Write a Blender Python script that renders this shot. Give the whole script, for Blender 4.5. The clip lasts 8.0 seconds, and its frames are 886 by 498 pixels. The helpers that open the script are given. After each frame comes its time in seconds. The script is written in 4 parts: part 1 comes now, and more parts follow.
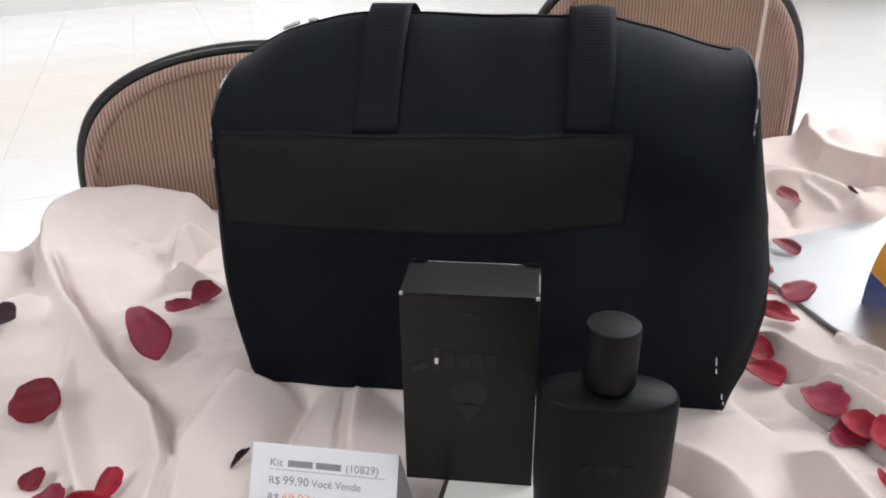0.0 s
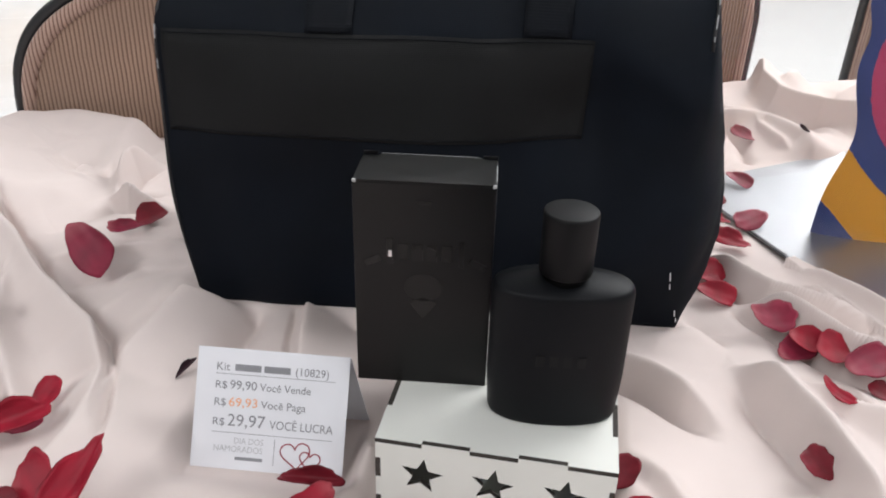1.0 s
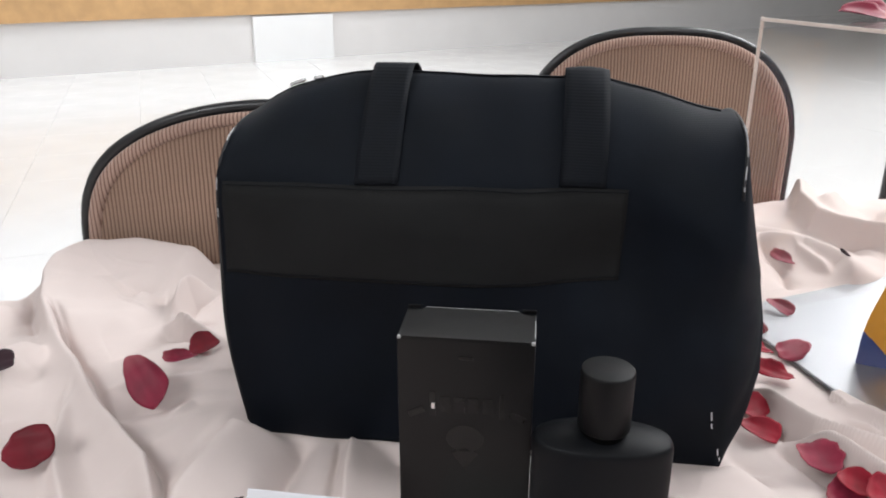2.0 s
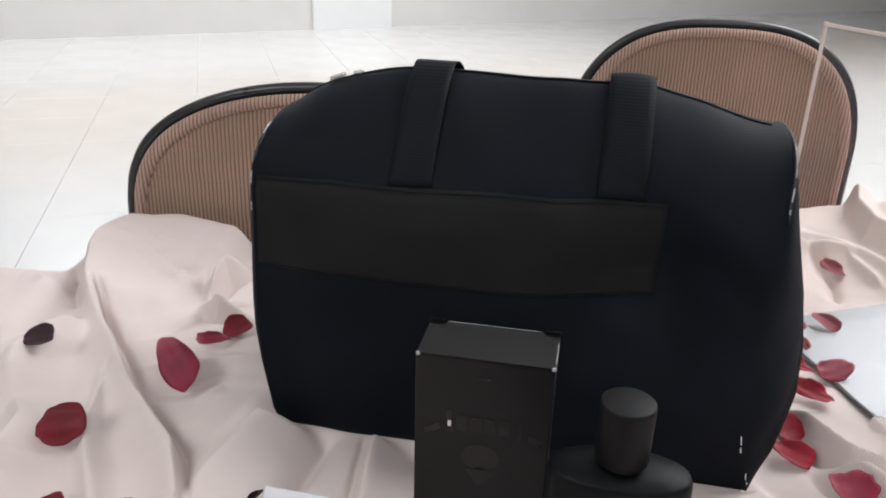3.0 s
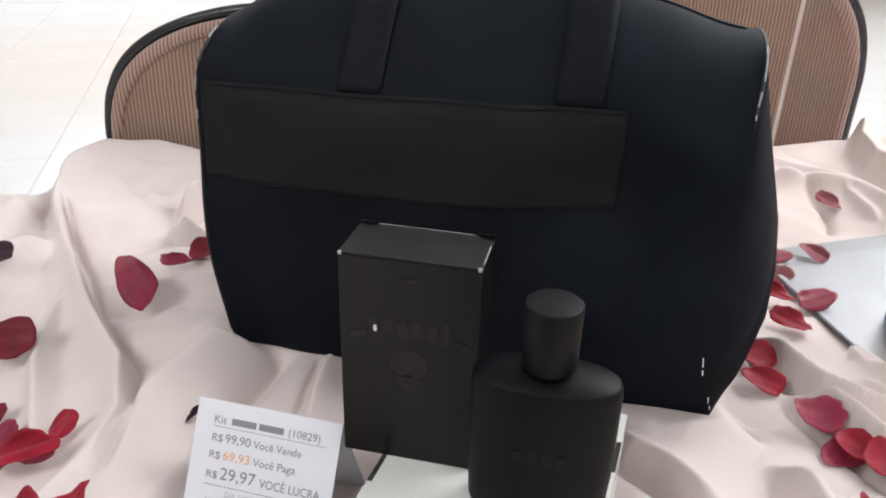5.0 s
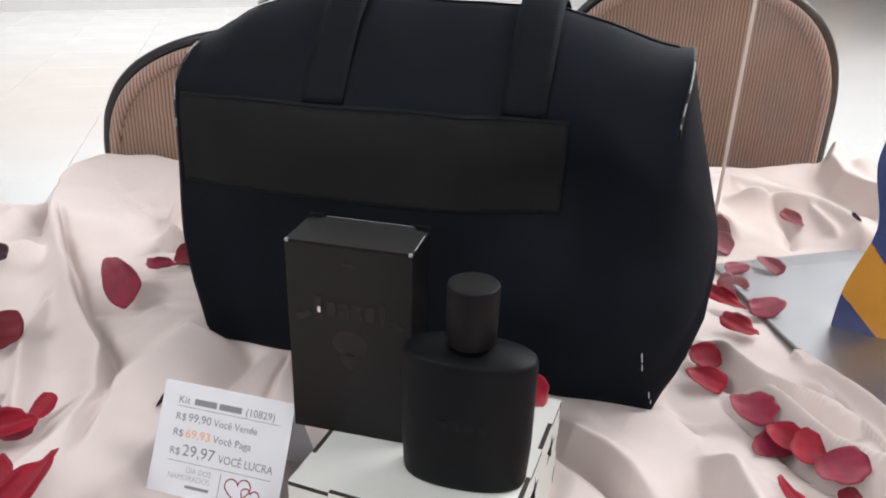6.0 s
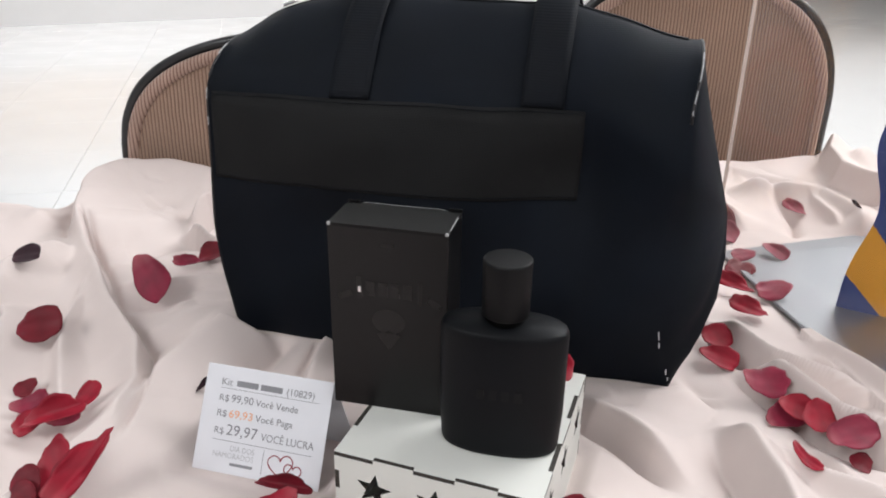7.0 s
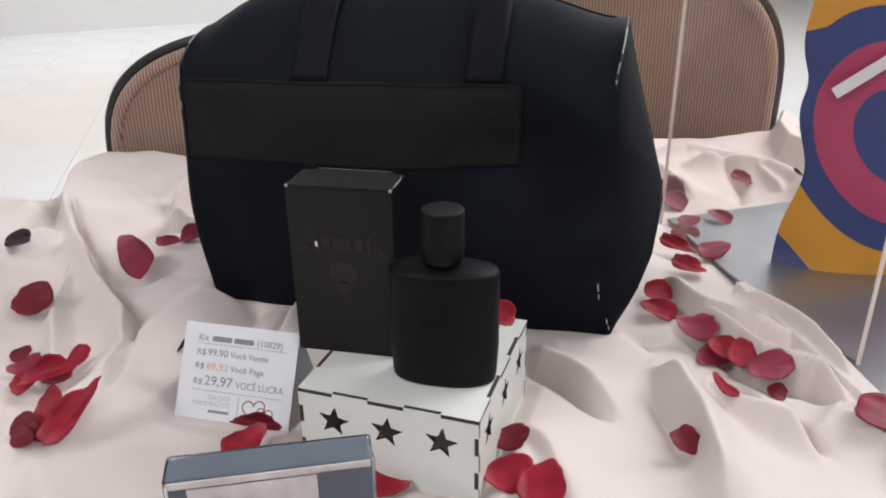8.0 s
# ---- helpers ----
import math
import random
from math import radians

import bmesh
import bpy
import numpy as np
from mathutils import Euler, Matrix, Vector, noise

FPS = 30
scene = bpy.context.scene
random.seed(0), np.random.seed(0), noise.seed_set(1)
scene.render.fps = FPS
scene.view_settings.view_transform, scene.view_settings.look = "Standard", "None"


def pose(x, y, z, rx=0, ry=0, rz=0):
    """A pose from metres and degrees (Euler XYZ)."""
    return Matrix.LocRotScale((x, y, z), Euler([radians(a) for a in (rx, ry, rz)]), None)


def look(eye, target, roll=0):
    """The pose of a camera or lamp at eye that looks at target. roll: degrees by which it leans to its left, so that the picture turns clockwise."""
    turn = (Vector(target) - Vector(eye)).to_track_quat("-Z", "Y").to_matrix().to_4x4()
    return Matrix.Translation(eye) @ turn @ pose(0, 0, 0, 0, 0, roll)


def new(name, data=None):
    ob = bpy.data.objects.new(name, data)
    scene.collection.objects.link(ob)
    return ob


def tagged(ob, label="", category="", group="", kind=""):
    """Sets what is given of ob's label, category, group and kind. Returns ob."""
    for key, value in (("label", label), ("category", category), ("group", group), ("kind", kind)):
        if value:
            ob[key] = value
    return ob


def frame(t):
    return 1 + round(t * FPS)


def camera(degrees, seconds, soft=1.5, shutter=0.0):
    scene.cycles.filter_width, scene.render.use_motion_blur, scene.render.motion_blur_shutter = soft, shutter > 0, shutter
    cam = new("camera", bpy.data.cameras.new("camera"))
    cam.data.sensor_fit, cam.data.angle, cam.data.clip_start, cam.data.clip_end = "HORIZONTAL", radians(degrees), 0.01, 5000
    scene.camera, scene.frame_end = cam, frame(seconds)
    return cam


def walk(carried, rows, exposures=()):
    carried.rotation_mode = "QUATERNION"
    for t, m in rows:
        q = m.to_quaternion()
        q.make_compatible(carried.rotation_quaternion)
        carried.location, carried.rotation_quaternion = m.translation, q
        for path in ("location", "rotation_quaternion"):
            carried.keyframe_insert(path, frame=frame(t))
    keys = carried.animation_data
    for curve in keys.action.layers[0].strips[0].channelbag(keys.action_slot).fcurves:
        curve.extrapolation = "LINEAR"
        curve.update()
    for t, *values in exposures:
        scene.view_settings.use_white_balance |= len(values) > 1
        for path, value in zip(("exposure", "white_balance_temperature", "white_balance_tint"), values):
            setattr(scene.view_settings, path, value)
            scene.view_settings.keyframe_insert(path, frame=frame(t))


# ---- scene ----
cam = camera(59.5, 8.0, 1.9)
PATH = [
    (0, (0.048, -0.001, 1.153), (-0.023, 1.801, 0.288), -0.8),
    (0.5, (0.048, 0.001, 1.134), (0.071, 1.8, 0.26), 1.3),
    (1, (0.048, -0.008, 1.11), (0.095, 1.754, 0.165), 1.6),
    (1.2, (0.048, -0.014, 1.103), (0.099, 1.749, 0.159), 1.5),
    (1.5, (0.047, -0.018, 1.114), (0.09, 1.758, 0.195), 0.6),
    (1.7, (0.047, -0.017, 1.125), (0.070, 1.821, 0.337), 0.5),
    (2, (0.048, -0.015, 1.147), (-0.018, 1.854, 0.436), 0.1),
    (2.2, (0.048, -0.011, 1.144), (-0.02, 1.856, 0.428), 1.7),
    (3.3, (0.062, 0.007, 1.172), (-0.141, 1.833, 0.382), 1.4),
    (3.5, (0.062, 0.01, 1.171), (-0.138, 1.836, 0.379), 1.4),
    (4, (0.07, 0.018, 1.158), (-0.144, 1.81, 0.296), 1.3),
    (4.5, (0.077, 0.023, 1.141), (-0.123, 1.791, 0.227), 1.7),
    (4.8, (0.090, 0.019, 1.132), (-0.105, 1.801, 0.244), 2.0),
    (5, (0.109, 0.02, 1.131), (-0.116, 1.796, 0.239), 1.7),
    (5.2, (0.131, 0.015, 1.123), (-0.083, 1.779, 0.204), 2.3),
    (6.3, (0.159, -0.037, 1.131), (-0.116, 1.775, 0.331), 1.6),
    (6.5, (0.149, -0.046, 1.127), (-0.12, 1.762, 0.313), 1.1),
    (7, (0.141, -0.058, 1.126), (-0.11, 1.756, 0.32), 0.9),
    (7.5, (0.164, -0.088, 1.145), (-0.043, 1.741, 0.363), 0.7),
    (8, (0.183, -0.122, 1.123), (-0.05, 1.693, 0.315), -0.7),
]
walk(cam, [(t, look(eye, target, roll)) for t, eye, target, roll in PATH], [(0.0, 0.09), (2.2, 0.09), (3.3, -0.08), (3.7, -0.06), (4.2, 0.02), (4.5, 0.10), (5.2, 0.16), (6.3, 0.10), (7.5, 0.06), (8.0, -0.06)])

# ---------------------------------------------------------------- world and lamps
world = bpy.data.worlds.new("world")
scene.world = world
world.use_nodes = True
world.node_tree.nodes["Background"].inputs["Color"].default_value = (0.9, 0.95, 1.0, 1)
world.node_tree.nodes["Background"].inputs["Strength"].default_value = 0.05
scene.view_settings.exposure = 0.0

ROOM = pose(-2.4, 8.85, 0, 0, 0, 33)      # far wall's foot runs along this frame's x axis


def ceiling_lamp(x, y, power, sx=1.2, sy=1.2):
    lamp = bpy.data.lights.new("ceiling_lamp", "AREA")
    lamp.shape, lamp.size, lamp.size_y, lamp.energy, lamp.color = "RECTANGLE", sx, sy, power, (0.97, 0.985, 1.0)
    ob = new("ceiling_lamp", lamp)
    ob.matrix_world = pose(x, y, 2.93)
    return tagged(ob, "flat white ceiling light panel", "lamp", kind="structure")


for lx, ly, lp, *wide in ((2.35, 2.15, 154, 2.4, 2.4), (-1.5, -1.4, 50), (1.5, -1.9, 32), (-3.4, 4.2, 40), (0.4, 5.6, 48), (-4.2, 6.6, 45), (4.0, 6.2, 110), (-1.2, 8.0, 45)):
    ceiling_lamp(lx, ly, lp, *wide)

# ---------------------------------------------------------------- materials


def material(name, colour, rough=0.6, metal=0.0, vary=0.08, scale=30.0, bump=0.0, bump_scale=400.0, spec=0.5, sheen=0.0):
    """Base colour with broad and fine variation, roughness variation and a fine relief."""
    m = bpy.data.materials.new(name)
    m.use_nodes = True
    nt = m.node_tree
    b = nt.nodes["Principled BSDF"]
    b.inputs["Roughness"].default_value, b.inputs["Metallic"].default_value = rough, metal
    b.inputs["Specular IOR Level"].default_value = spec
    b.inputs["Sheen Weight"].default_value = sheen
    tc = nt.nodes.new("ShaderNodeTexCoord")
    n1 = nt.nodes.new("ShaderNodeTexNoise")
    n1.inputs["Scale"].default_value, n1.inputs["Detail"].default_value = scale, 5
    nt.links.new(tc.outputs["Object"], n1.inputs["Vector"])
    ramp = nt.nodes.new("ShaderNodeMapRange")
    ramp.inputs["To Min"].default_value, ramp.inputs["To Max"].default_value = 1 - vary, 1 + vary
    ramp.inputs["From Min"].default_value, ramp.inputs["From Max"].default_value = 0.3, 0.7
    nt.links.new(n1.outputs["Fac"], ramp.inputs["Value"])
    mul = nt.nodes.new("ShaderNodeVectorMath")
    mul.operation = "SCALE"
    mul.inputs[0].default_value = colour
    nt.links.new(ramp.outputs["Result"], mul.inputs["Scale"])
    nt.links.new(mul.outputs["Vector"], b.inputs["Base Color"])
    r2 = nt.nodes.new("ShaderNodeMapRange")
    r2.inputs["To Min"].default_value, r2.inputs["To Max"].default_value = max(0.02, rough - 0.06), min(1, rough + 0.06)
    nt.links.new(n1.outputs["Fac"], r2.inputs["Value"])
    nt.links.new(r2.outputs["Result"], b.inputs["Roughness"])
    if bump:
        n2 = nt.nodes.new("ShaderNodeTexNoise")
        n2.inputs["Scale"].default_value, n2.inputs["Detail"].default_value = bump_scale, 3
        nt.links.new(tc.outputs["Object"], n2.inputs["Vector"])
        bp = nt.nodes.new("ShaderNodeBump")
        bp.inputs["Strength"].default_value, bp.inputs["Distance"].default_value = bump, 0.001
        nt.links.new(n2.outputs["Fac"], bp.inputs["Height"])
        nt.links.new(bp.outputs["Normal"], b.inputs["Normal"])
    return m


def woven(m, pitch, strength, axis="X"):
    """Adds the ribs of a weave to a material's relief."""
    nt = m.node_tree
    b = nt.nodes["Principled BSDF"]
    tc = nt.nodes.new("ShaderNodeTexCoord")
    last = None
    for ax in axis:
        w = nt.nodes.new("ShaderNodeTexWave")
        w.bands_direction = ax
        w.inputs["Scale"].default_value = 0.31 / pitch
        w.inputs["Distortion"].default_value = 0.6
        nt.links.new(tc.outputs["Object"], w.inputs["Vector"])
        bp = nt.nodes.new("ShaderNodeBump")
        bp.inputs["Strength"].default_value, bp.inputs["Distance"].default_value = strength, pitch * 0.4
        nt.links.new(w.outputs["Fac"], bp.inputs["Height"])
        if last:
            nt.links.new(last.outputs["Normal"], bp.inputs["Normal"])
        last = bp
    nt.links.new(last.outputs["Normal"], b.inputs["Normal"])
    return m


def corduroy(name, light, dark, pitch):
    """Ribbed upholstery: pale wales with dark grooves along z and worn patches."""
    m = material(name, light, 0.9, vary=0.12, scale=9, sheen=0.3)
    nt = m.node_tree
    b = nt.nodes["Principled BSDF"]
    old = b.inputs["Base Color"].links[0].from_socket
    tc = nt.nodes.new("ShaderNodeTexCoord")
    w = nt.nodes.new("ShaderNodeTexWave")
    w.bands_direction = "X"
    w.inputs["Scale"].default_value = 0.31 / pitch
    w.inputs["Distortion"].default_value, w.inputs["Detail"].default_value, w.inputs["Detail Scale"].default_value = 1.2, 2, 0.6
    nt.links.new(tc.outputs["Object"], w.inputs["Vector"])
    mix = nt.nodes.new("ShaderNodeMix")
    mix.data_type = "RGBA"
    mix.inputs["B"].default_value = (*dark, 1)
    nt.links.new(old, mix.inputs["A"])
    rm = nt.nodes.new("ShaderNodeMapRange")
    rm.inputs["From Min"].default_value, rm.inputs["From Max"].default_value = 0.45, 0.1
    nt.links.new(w.outputs["Fac"], rm.inputs["Value"])
    nt.links.new(rm.outputs["Result"], mix.inputs["Factor"])
    nt.links.new(mix.outputs["Result"], b.inputs["Base Color"])
    bp = nt.nodes.new("ShaderNodeBump")
    bp.inputs["Strength"].default_value, bp.inputs["Distance"].default_value = 0.45, 0.002
    nt.links.new(w.outputs["Fac"], bp.inputs["Height"])
    nt.links.new(bp.outputs["Normal"], b.inputs["Normal"])
    return m


def petal_material(name, deep, edge):
    """Velvet petal: deep colour, paler towards the base of the petal, fine veins."""
    m = material(name, deep, 0.5, vary=0.22, scale=60, spec=0.22, sheen=0.04)
    nt = m.node_tree
    b = nt.nodes["Principled BSDF"]
    old = b.inputs["Base Color"].links[0].from_socket
    tc = nt.nodes.new("ShaderNodeTexCoord")
    sep = nt.nodes.new("ShaderNodeSeparateXYZ")
    nt.links.new(tc.outputs["Object"], sep.inputs["Vector"])
    rm = nt.nodes.new("ShaderNodeMapRange")
    rm.inputs["From Min"].default_value, rm.inputs["From Max"].default_value = -0.010, -0.021
    nt.links.new(sep.outputs["Y"], rm.inputs["Value"])
    mix = nt.nodes.new("ShaderNodeMix")
    mix.data_type = "RGBA"
    mix.inputs["B"].default_value = (*edge, 1)
    nt.links.new(rm.outputs["Result"], mix.inputs["Factor"])
    nt.links.new(old, mix.inputs["A"])
    nt.links.new(mix.outputs["Result"], b.inputs["Base Color"])
    w = nt.nodes.new("ShaderNodeTexNoise")
    w.inputs["Scale"].default_value = 1
    mp = nt.nodes.new("ShaderNodeMapping")
    mp.inputs["Scale"].default_value = (1500, 160, 100)
    nt.links.new(tc.outputs["Object"], mp.inputs["Vector"])
    nt.links.new(mp.outputs["Vector"], w.inputs["Vector"])
    bp = nt.nodes.new("ShaderNodeBump")
    bp.inputs["Strength"].default_value, bp.inputs["Distance"].default_value = 0.15, 0.0004
    nt.links.new(w.outputs["Fac"], bp.inputs["Height"])
    nt.links.new(bp.outputs["Normal"], b.inputs["Normal"])
    return m


def clear(name, tint=(1, 1, 1), rough=0.0, ior=1.45):
    m = bpy.data.materials.new(name)
    m.use_nodes = True
    b = m.node_tree.nodes["Principled BSDF"]
    b.inputs["Base Color"].default_value = (*tint, 1)
    b.inputs["Transmission Weight"].default_value = 1
    b.inputs["Roughness"].default_value, b.inputs["IOR"].default_value = rough, ior
    return m


def thin_pane(name, tint, rough):
    """A thin clear sheet: what is behind shows through, the surface mirrors by its angle."""
    m = bpy.data.materials.new(name)
    m.use_nodes = True
    nt = m.node_tree
    nt.nodes.remove(nt.nodes["Principled BSDF"])
    tr, gl = nt.nodes.new("ShaderNodeBsdfTransparent"), nt.nodes.new("ShaderNodeBsdfGlossy")
    tr.inputs["Color"].default_value = (*tint, 1)
    gl.inputs["Roughness"].default_value = rough
    fr, mix = nt.nodes.new("ShaderNodeLayerWeight"), nt.nodes.new("ShaderNodeMixShader")
    pw, ad = nt.nodes.new("ShaderNodeMath"), nt.nodes.new("ShaderNodeMath")
    pw.operation, ad.operation = "POWER", "MULTIPLY_ADD"
    pw.inputs[1].default_value, ad.inputs[1].default_value, ad.inputs[2].default_value = 4.0, 0.35, 0.02
    nt.links.new(fr.outputs["Facing"], pw.inputs[0])
    nt.links.new(pw.outputs["Value"], ad.inputs[0])
    nt.links.new(ad.outputs["Value"], mix.inputs["Fac"])
    nt.links.new(tr.outputs["BSDF"], mix.inputs[1])
    nt.links.new(gl.outputs["BSDF"], mix.inputs[2])
    # a little pale diffuse stands in for the whitish haze of reflections
    df, mx2 = nt.nodes.new("ShaderNodeBsdfDiffuse"), nt.nodes.new("ShaderNodeMixShader")
    df.inputs["Color"].default_value = (0.85, 0.85, 0.85, 1)
    mx2.inputs["Fac"].default_value = 0.008
    nt.links.new(mix.outputs["Shader"], mx2.inputs[1])
    nt.links.new(df.outputs["BSDF"], mx2.inputs[2])
    nt.links.new(mx2.outputs["Shader"], nt.nodes["Material Output"].inputs["Surface"])
    return m


M_CLOTH = woven(material("cloth_fabric", (0.69, 0.594, 0.566), 0.85, vary=0.03, scale=14, sheen=0.05), 0.0007, 0.06, "XY")
M_NYLON = woven(material("bag_nylon", (0.0028, 0.0046, 0.0084), 0.68, vary=0.3, scale=12, spec=0.14), 0.0012, 0.12, "XZ")
M_POCKET = woven(material("bag_pocket", (0.0088, 0.0090, 0.0094), 0.72, vary=0.2, scale=18, spec=0.18), 0.0012, 0.25, "XZ")
M_WEBBING = woven(material("bag_webbing", (0.0031, 0.0045, 0.0076), 0.72, vary=0.2, scale=40, spec=0.17), 0.002, 0.15, "Z")
M_PIPING = material("glossy_piping", (0.003, 0.003, 0.005), 0.55, vary=0.2, scale=40)
# pale grey that paints the glints on the bag's piping
M_PIPING_GLINT = material("pale_glint", (0.30, 0.30, 0.31), 0.4, vary=0.5, scale=300)
M_STEELZIP = material("zip_metal", (0.7, 0.7, 0.7), 0.25, 1.0)
M_CARTON = material("carton_black", (0.0038, 0.0036, 0.0038), 0.30, vary=0.15, scale=25, bump=0.08, bump_scale=900, spec=0.27)
M_CARTON_EDGE = material("carton_worn_edge", (0.35, 0.35, 0.35), 0.6, vary=0.3, scale=300)
M_GLOSSBLACK = material("gloss_print", (0.0036, 0.0034, 0.0034), 0.26, spec=0.34)
M_PRINT = material("bottle_print", (0.0035, 0.0037, 0.0044), 0.46, spec=0.2)
M_BOTTLE = material("bottle_black", (0.0030, 0.0035, 0.0048), 0.5, vary=0.12, scale=30, spec=0.15)
M_CAP = material("cap_black", (0.0018, 0.0018, 0.0024), 0.5, vary=0.12, scale=60, spec=0.2)
M_WHITE = material("white_board", (0.71, 0.71, 0.67), 0.45, vary=0.03, scale=20, bump=0.05, bump_scale=500)
M_BURNT = material("burnt_edge", (0.03, 0.025, 0.02), 0.8, vary=0.4, scale=200)
M_PAPER = material("card_paper", (0.77, 0.77, 0.81), 0.6, vary=0.02, scale=40)
M_INK = material("ink_grey", (0.25, 0.25, 0.27), 0.6)
M_INK_LIGHT = material("ink_pale", (0.5, 0.5, 0.52), 0.6)
M_INK_ORANGE = material("ink_orange", (0.85, 0.4, 0.2), 0.6)
M_INK_RED = material("ink_red", (0.3, 0.03, 0.05), 0.6)
M_STEEL = material("brushed_steel", (0.33, 0.34, 0.36), 0.38, 0.9, vary=0.06, scale=8)
M_STEEL_EDGE = material("steel_edge", (0.12, 0.12, 0.13), 0.35, 0.8)
M_ACRYLIC = thin_pane("acrylic_clear", (0.985, 0.98, 0.975), 0.03)
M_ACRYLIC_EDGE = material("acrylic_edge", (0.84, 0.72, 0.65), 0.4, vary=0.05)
M_WRAP = clear("cellophane", (0.98, 0.98, 0.98), 0.06, ior=1.25)
M_SILVERBOX = material("grey_box_print", (0.085, 0.1, 0.125), 0.35, 0.2, vary=0.1, scale=30)
M_SILVERPALE = material("grey_box_pale", (0.55, 0.5, 0.5), 0.3, 0.3, vary=0.2, scale=60)
M_CORD = corduroy("chair_corduroy", (0.36, 0.236, 0.172), (0.17, 0.098, 0.068), 0.0055)
M_CORD_RIM = corduroy("chair_corduroy_rim", (0.46, 0.31, 0.25), (0.2, 0.11, 0.08), 0.0052)
M_VINYL = material("chair_vinyl", (0.018, 0.018, 0.02), 0.3, vary=0.15, scale=40)
M_TUBE = material("chair_tube", (0.02, 0.02, 0.02), 0.35, vary=0.1)
M_FLOOR = material("floor_tile_glaze", (0.71, 0.715, 0.72), 0.16, vary=0.02, scale=3)
M_GROUT = material("floor_grout", (0.72, 0.72, 0.71), 0.8)
M_WALL = material("wall_paint", (0.72, 0.70, 0.69), 0.7, vary=0.03, scale=2, bump=0.05)
M_WALL_WHITE = material("white_paint", (0.82, 0.82, 0.82), 0.6, vary=0.02, scale=2)
M_WOOD = material("wood_laminate", (0.55, 0.33, 0.15), 0.45, vary=0.12, scale=6)
M_TABLE = material("table_top", (0.4, 0.4, 0.42), 0.4, vary=0.1)
M_BLUE = material("gift_bag_blue", (0.028, 0.05, 0.19), 0.45, vary=0.08, scale=20)
M_MAGENTA = material("gift_bag_magenta", (0.46, 0.045, 0.13), 0.45, vary=0.08, scale=20)
M_YELLOW = material("gift_bag_yellow", (0.66, 0.29, 0.02), 0.45, vary=0.08, scale=20)
M_GIFTWHITE = material("gift_bag_white", (0.8, 0.78, 0.8), 0.45)
PETALS = [petal_material("petal_red", (0.27, 0.007, 0.022), (0.40, 0.07, 0.085)),
          petal_material("petal_dark", (0.135, 0.006, 0.014), (0.2, 0.015, 0.03)),
          petal_material("petal_pink", (0.215, 0.018, 0.042), (0.38, 0.10, 0.12)),
          petal_material("petal_wilted", (0.03, 0.012, 0.018), (0.06, 0.02, 0.03))]

# ---------------------------------------------------------------- mesh helpers


def link(name, bm, mats, parent=None, label="", smooth=False):
    me = bpy.data.meshes.new(name)
    bm.normal_update()
    bm.to_mesh(me)
    bm.free()
    for mt in (mats if isinstance(mats, (list, tuple)) else [mats]):
        me.materials.append(mt)
    if smooth:
        me.polygons.foreach_set("use_smooth", [True] * len(me.polygons))
    ob = new(name, me)
    if parent:
        ob.parent = parent
    if label:
        ob["label"] = label
    return ob


def part(name, bm, mats, parent, label="", smooth=False):
    return link(name, bm, mats, parent, label, smooth)


def thing(name, m, label, category, group="", kind=""):
    ob = new(name)
    ob.empty_display_size = 0.02
    ob.matrix_world = m
    return tagged(ob, label, category, group, kind)


def box(sx, sy, sz, at=(0, 0, 0), bevel=0.0, seg=2, m=None):
    """A box of that size, its bottom centre at 'at'."""
    bm = bmesh.new()
    bmesh.ops.create_cube(bm, size=1)
    for v in bm.verts:
        v.co = Vector((v.co.x * sx, v.co.y * sy, (v.co.z + 0.5) * sz))
    if bevel:
        bmesh.ops.bevel(bm, geom=bm.edges[:], offset=bevel, segments=seg, affect="EDGES", profile=0.6)
    bmesh.ops.translate(bm, vec=at, verts=bm.verts)
    if m:
        bm.transform(m)
    return bm


def prism(loop, depth, holes=(), bevel=0.0):
    """A flat outline in x, z with holes, given a thickness along +y; its rim takes material slot 1."""
    bm = bmesh.new()
    edges = []
    for pts in (loop, *holes):
        vs = [bm.verts.new((x, 0, z)) for x, z in pts]
        edges += [bm.edges.new((vs[i], vs[(i + 1) % len(vs)])) for i in range(len(vs))]
    bmesh.ops.triangle_fill(bm, use_beauty=True, use_dissolve=False, edges=edges, normal=(0, -1, 0))
    front = bm.faces[:]
    got = bmesh.ops.extrude_face_region(bm, geom=front)
    bmesh.ops.translate(bm, vec=(0, depth, 0), verts=[g for g in got["geom"] if isinstance(g, bmesh.types.BMVert)])
    bmesh.ops.recalc_face_normals(bm, faces=bm.faces)
    bm.normal_update()
    for fc in bm.faces:
        fc.material_index = 0 if abs(fc.normal.y) > 0.5 else 1
    return bm


def tube(points, radius, sides=8, closed=False):
    """A round bar along a line of points."""
    bm = bmesh.new()
    pts = [Vector(p) for p in points]
    n = len(pts)
    rings = []
    up = Vector((0.13, 0.31, 0.94)).normalized()
    for i, p in enumerate(pts):
        a = pts[i - 1] if (i or closed) else p
        b = pts[(i + 1) % n] if (i < n - 1 or closed) else p
        d = (b - a).normalized()
        u = (up - d * up.dot(d)).normalized()
        w = d.cross(u)
        rings.append([bm.verts.new(p + (u * math.cos(k * math.tau / sides) + w * math.sin(k * math.tau / sides)) * radius) for k in range(sides)])
    for i in range(n if closed else n - 1):
        r, q = rings[i], rings[(i + 1) % n]
        for k in range(sides):
            bm.faces.new((r[k], r[(k + 1) % sides], q[(k + 1) % sides], q[k]))
    if not closed:
        bm.faces.new(rings[0][::-1])
        bm.faces.new(rings[-1])
    return bm


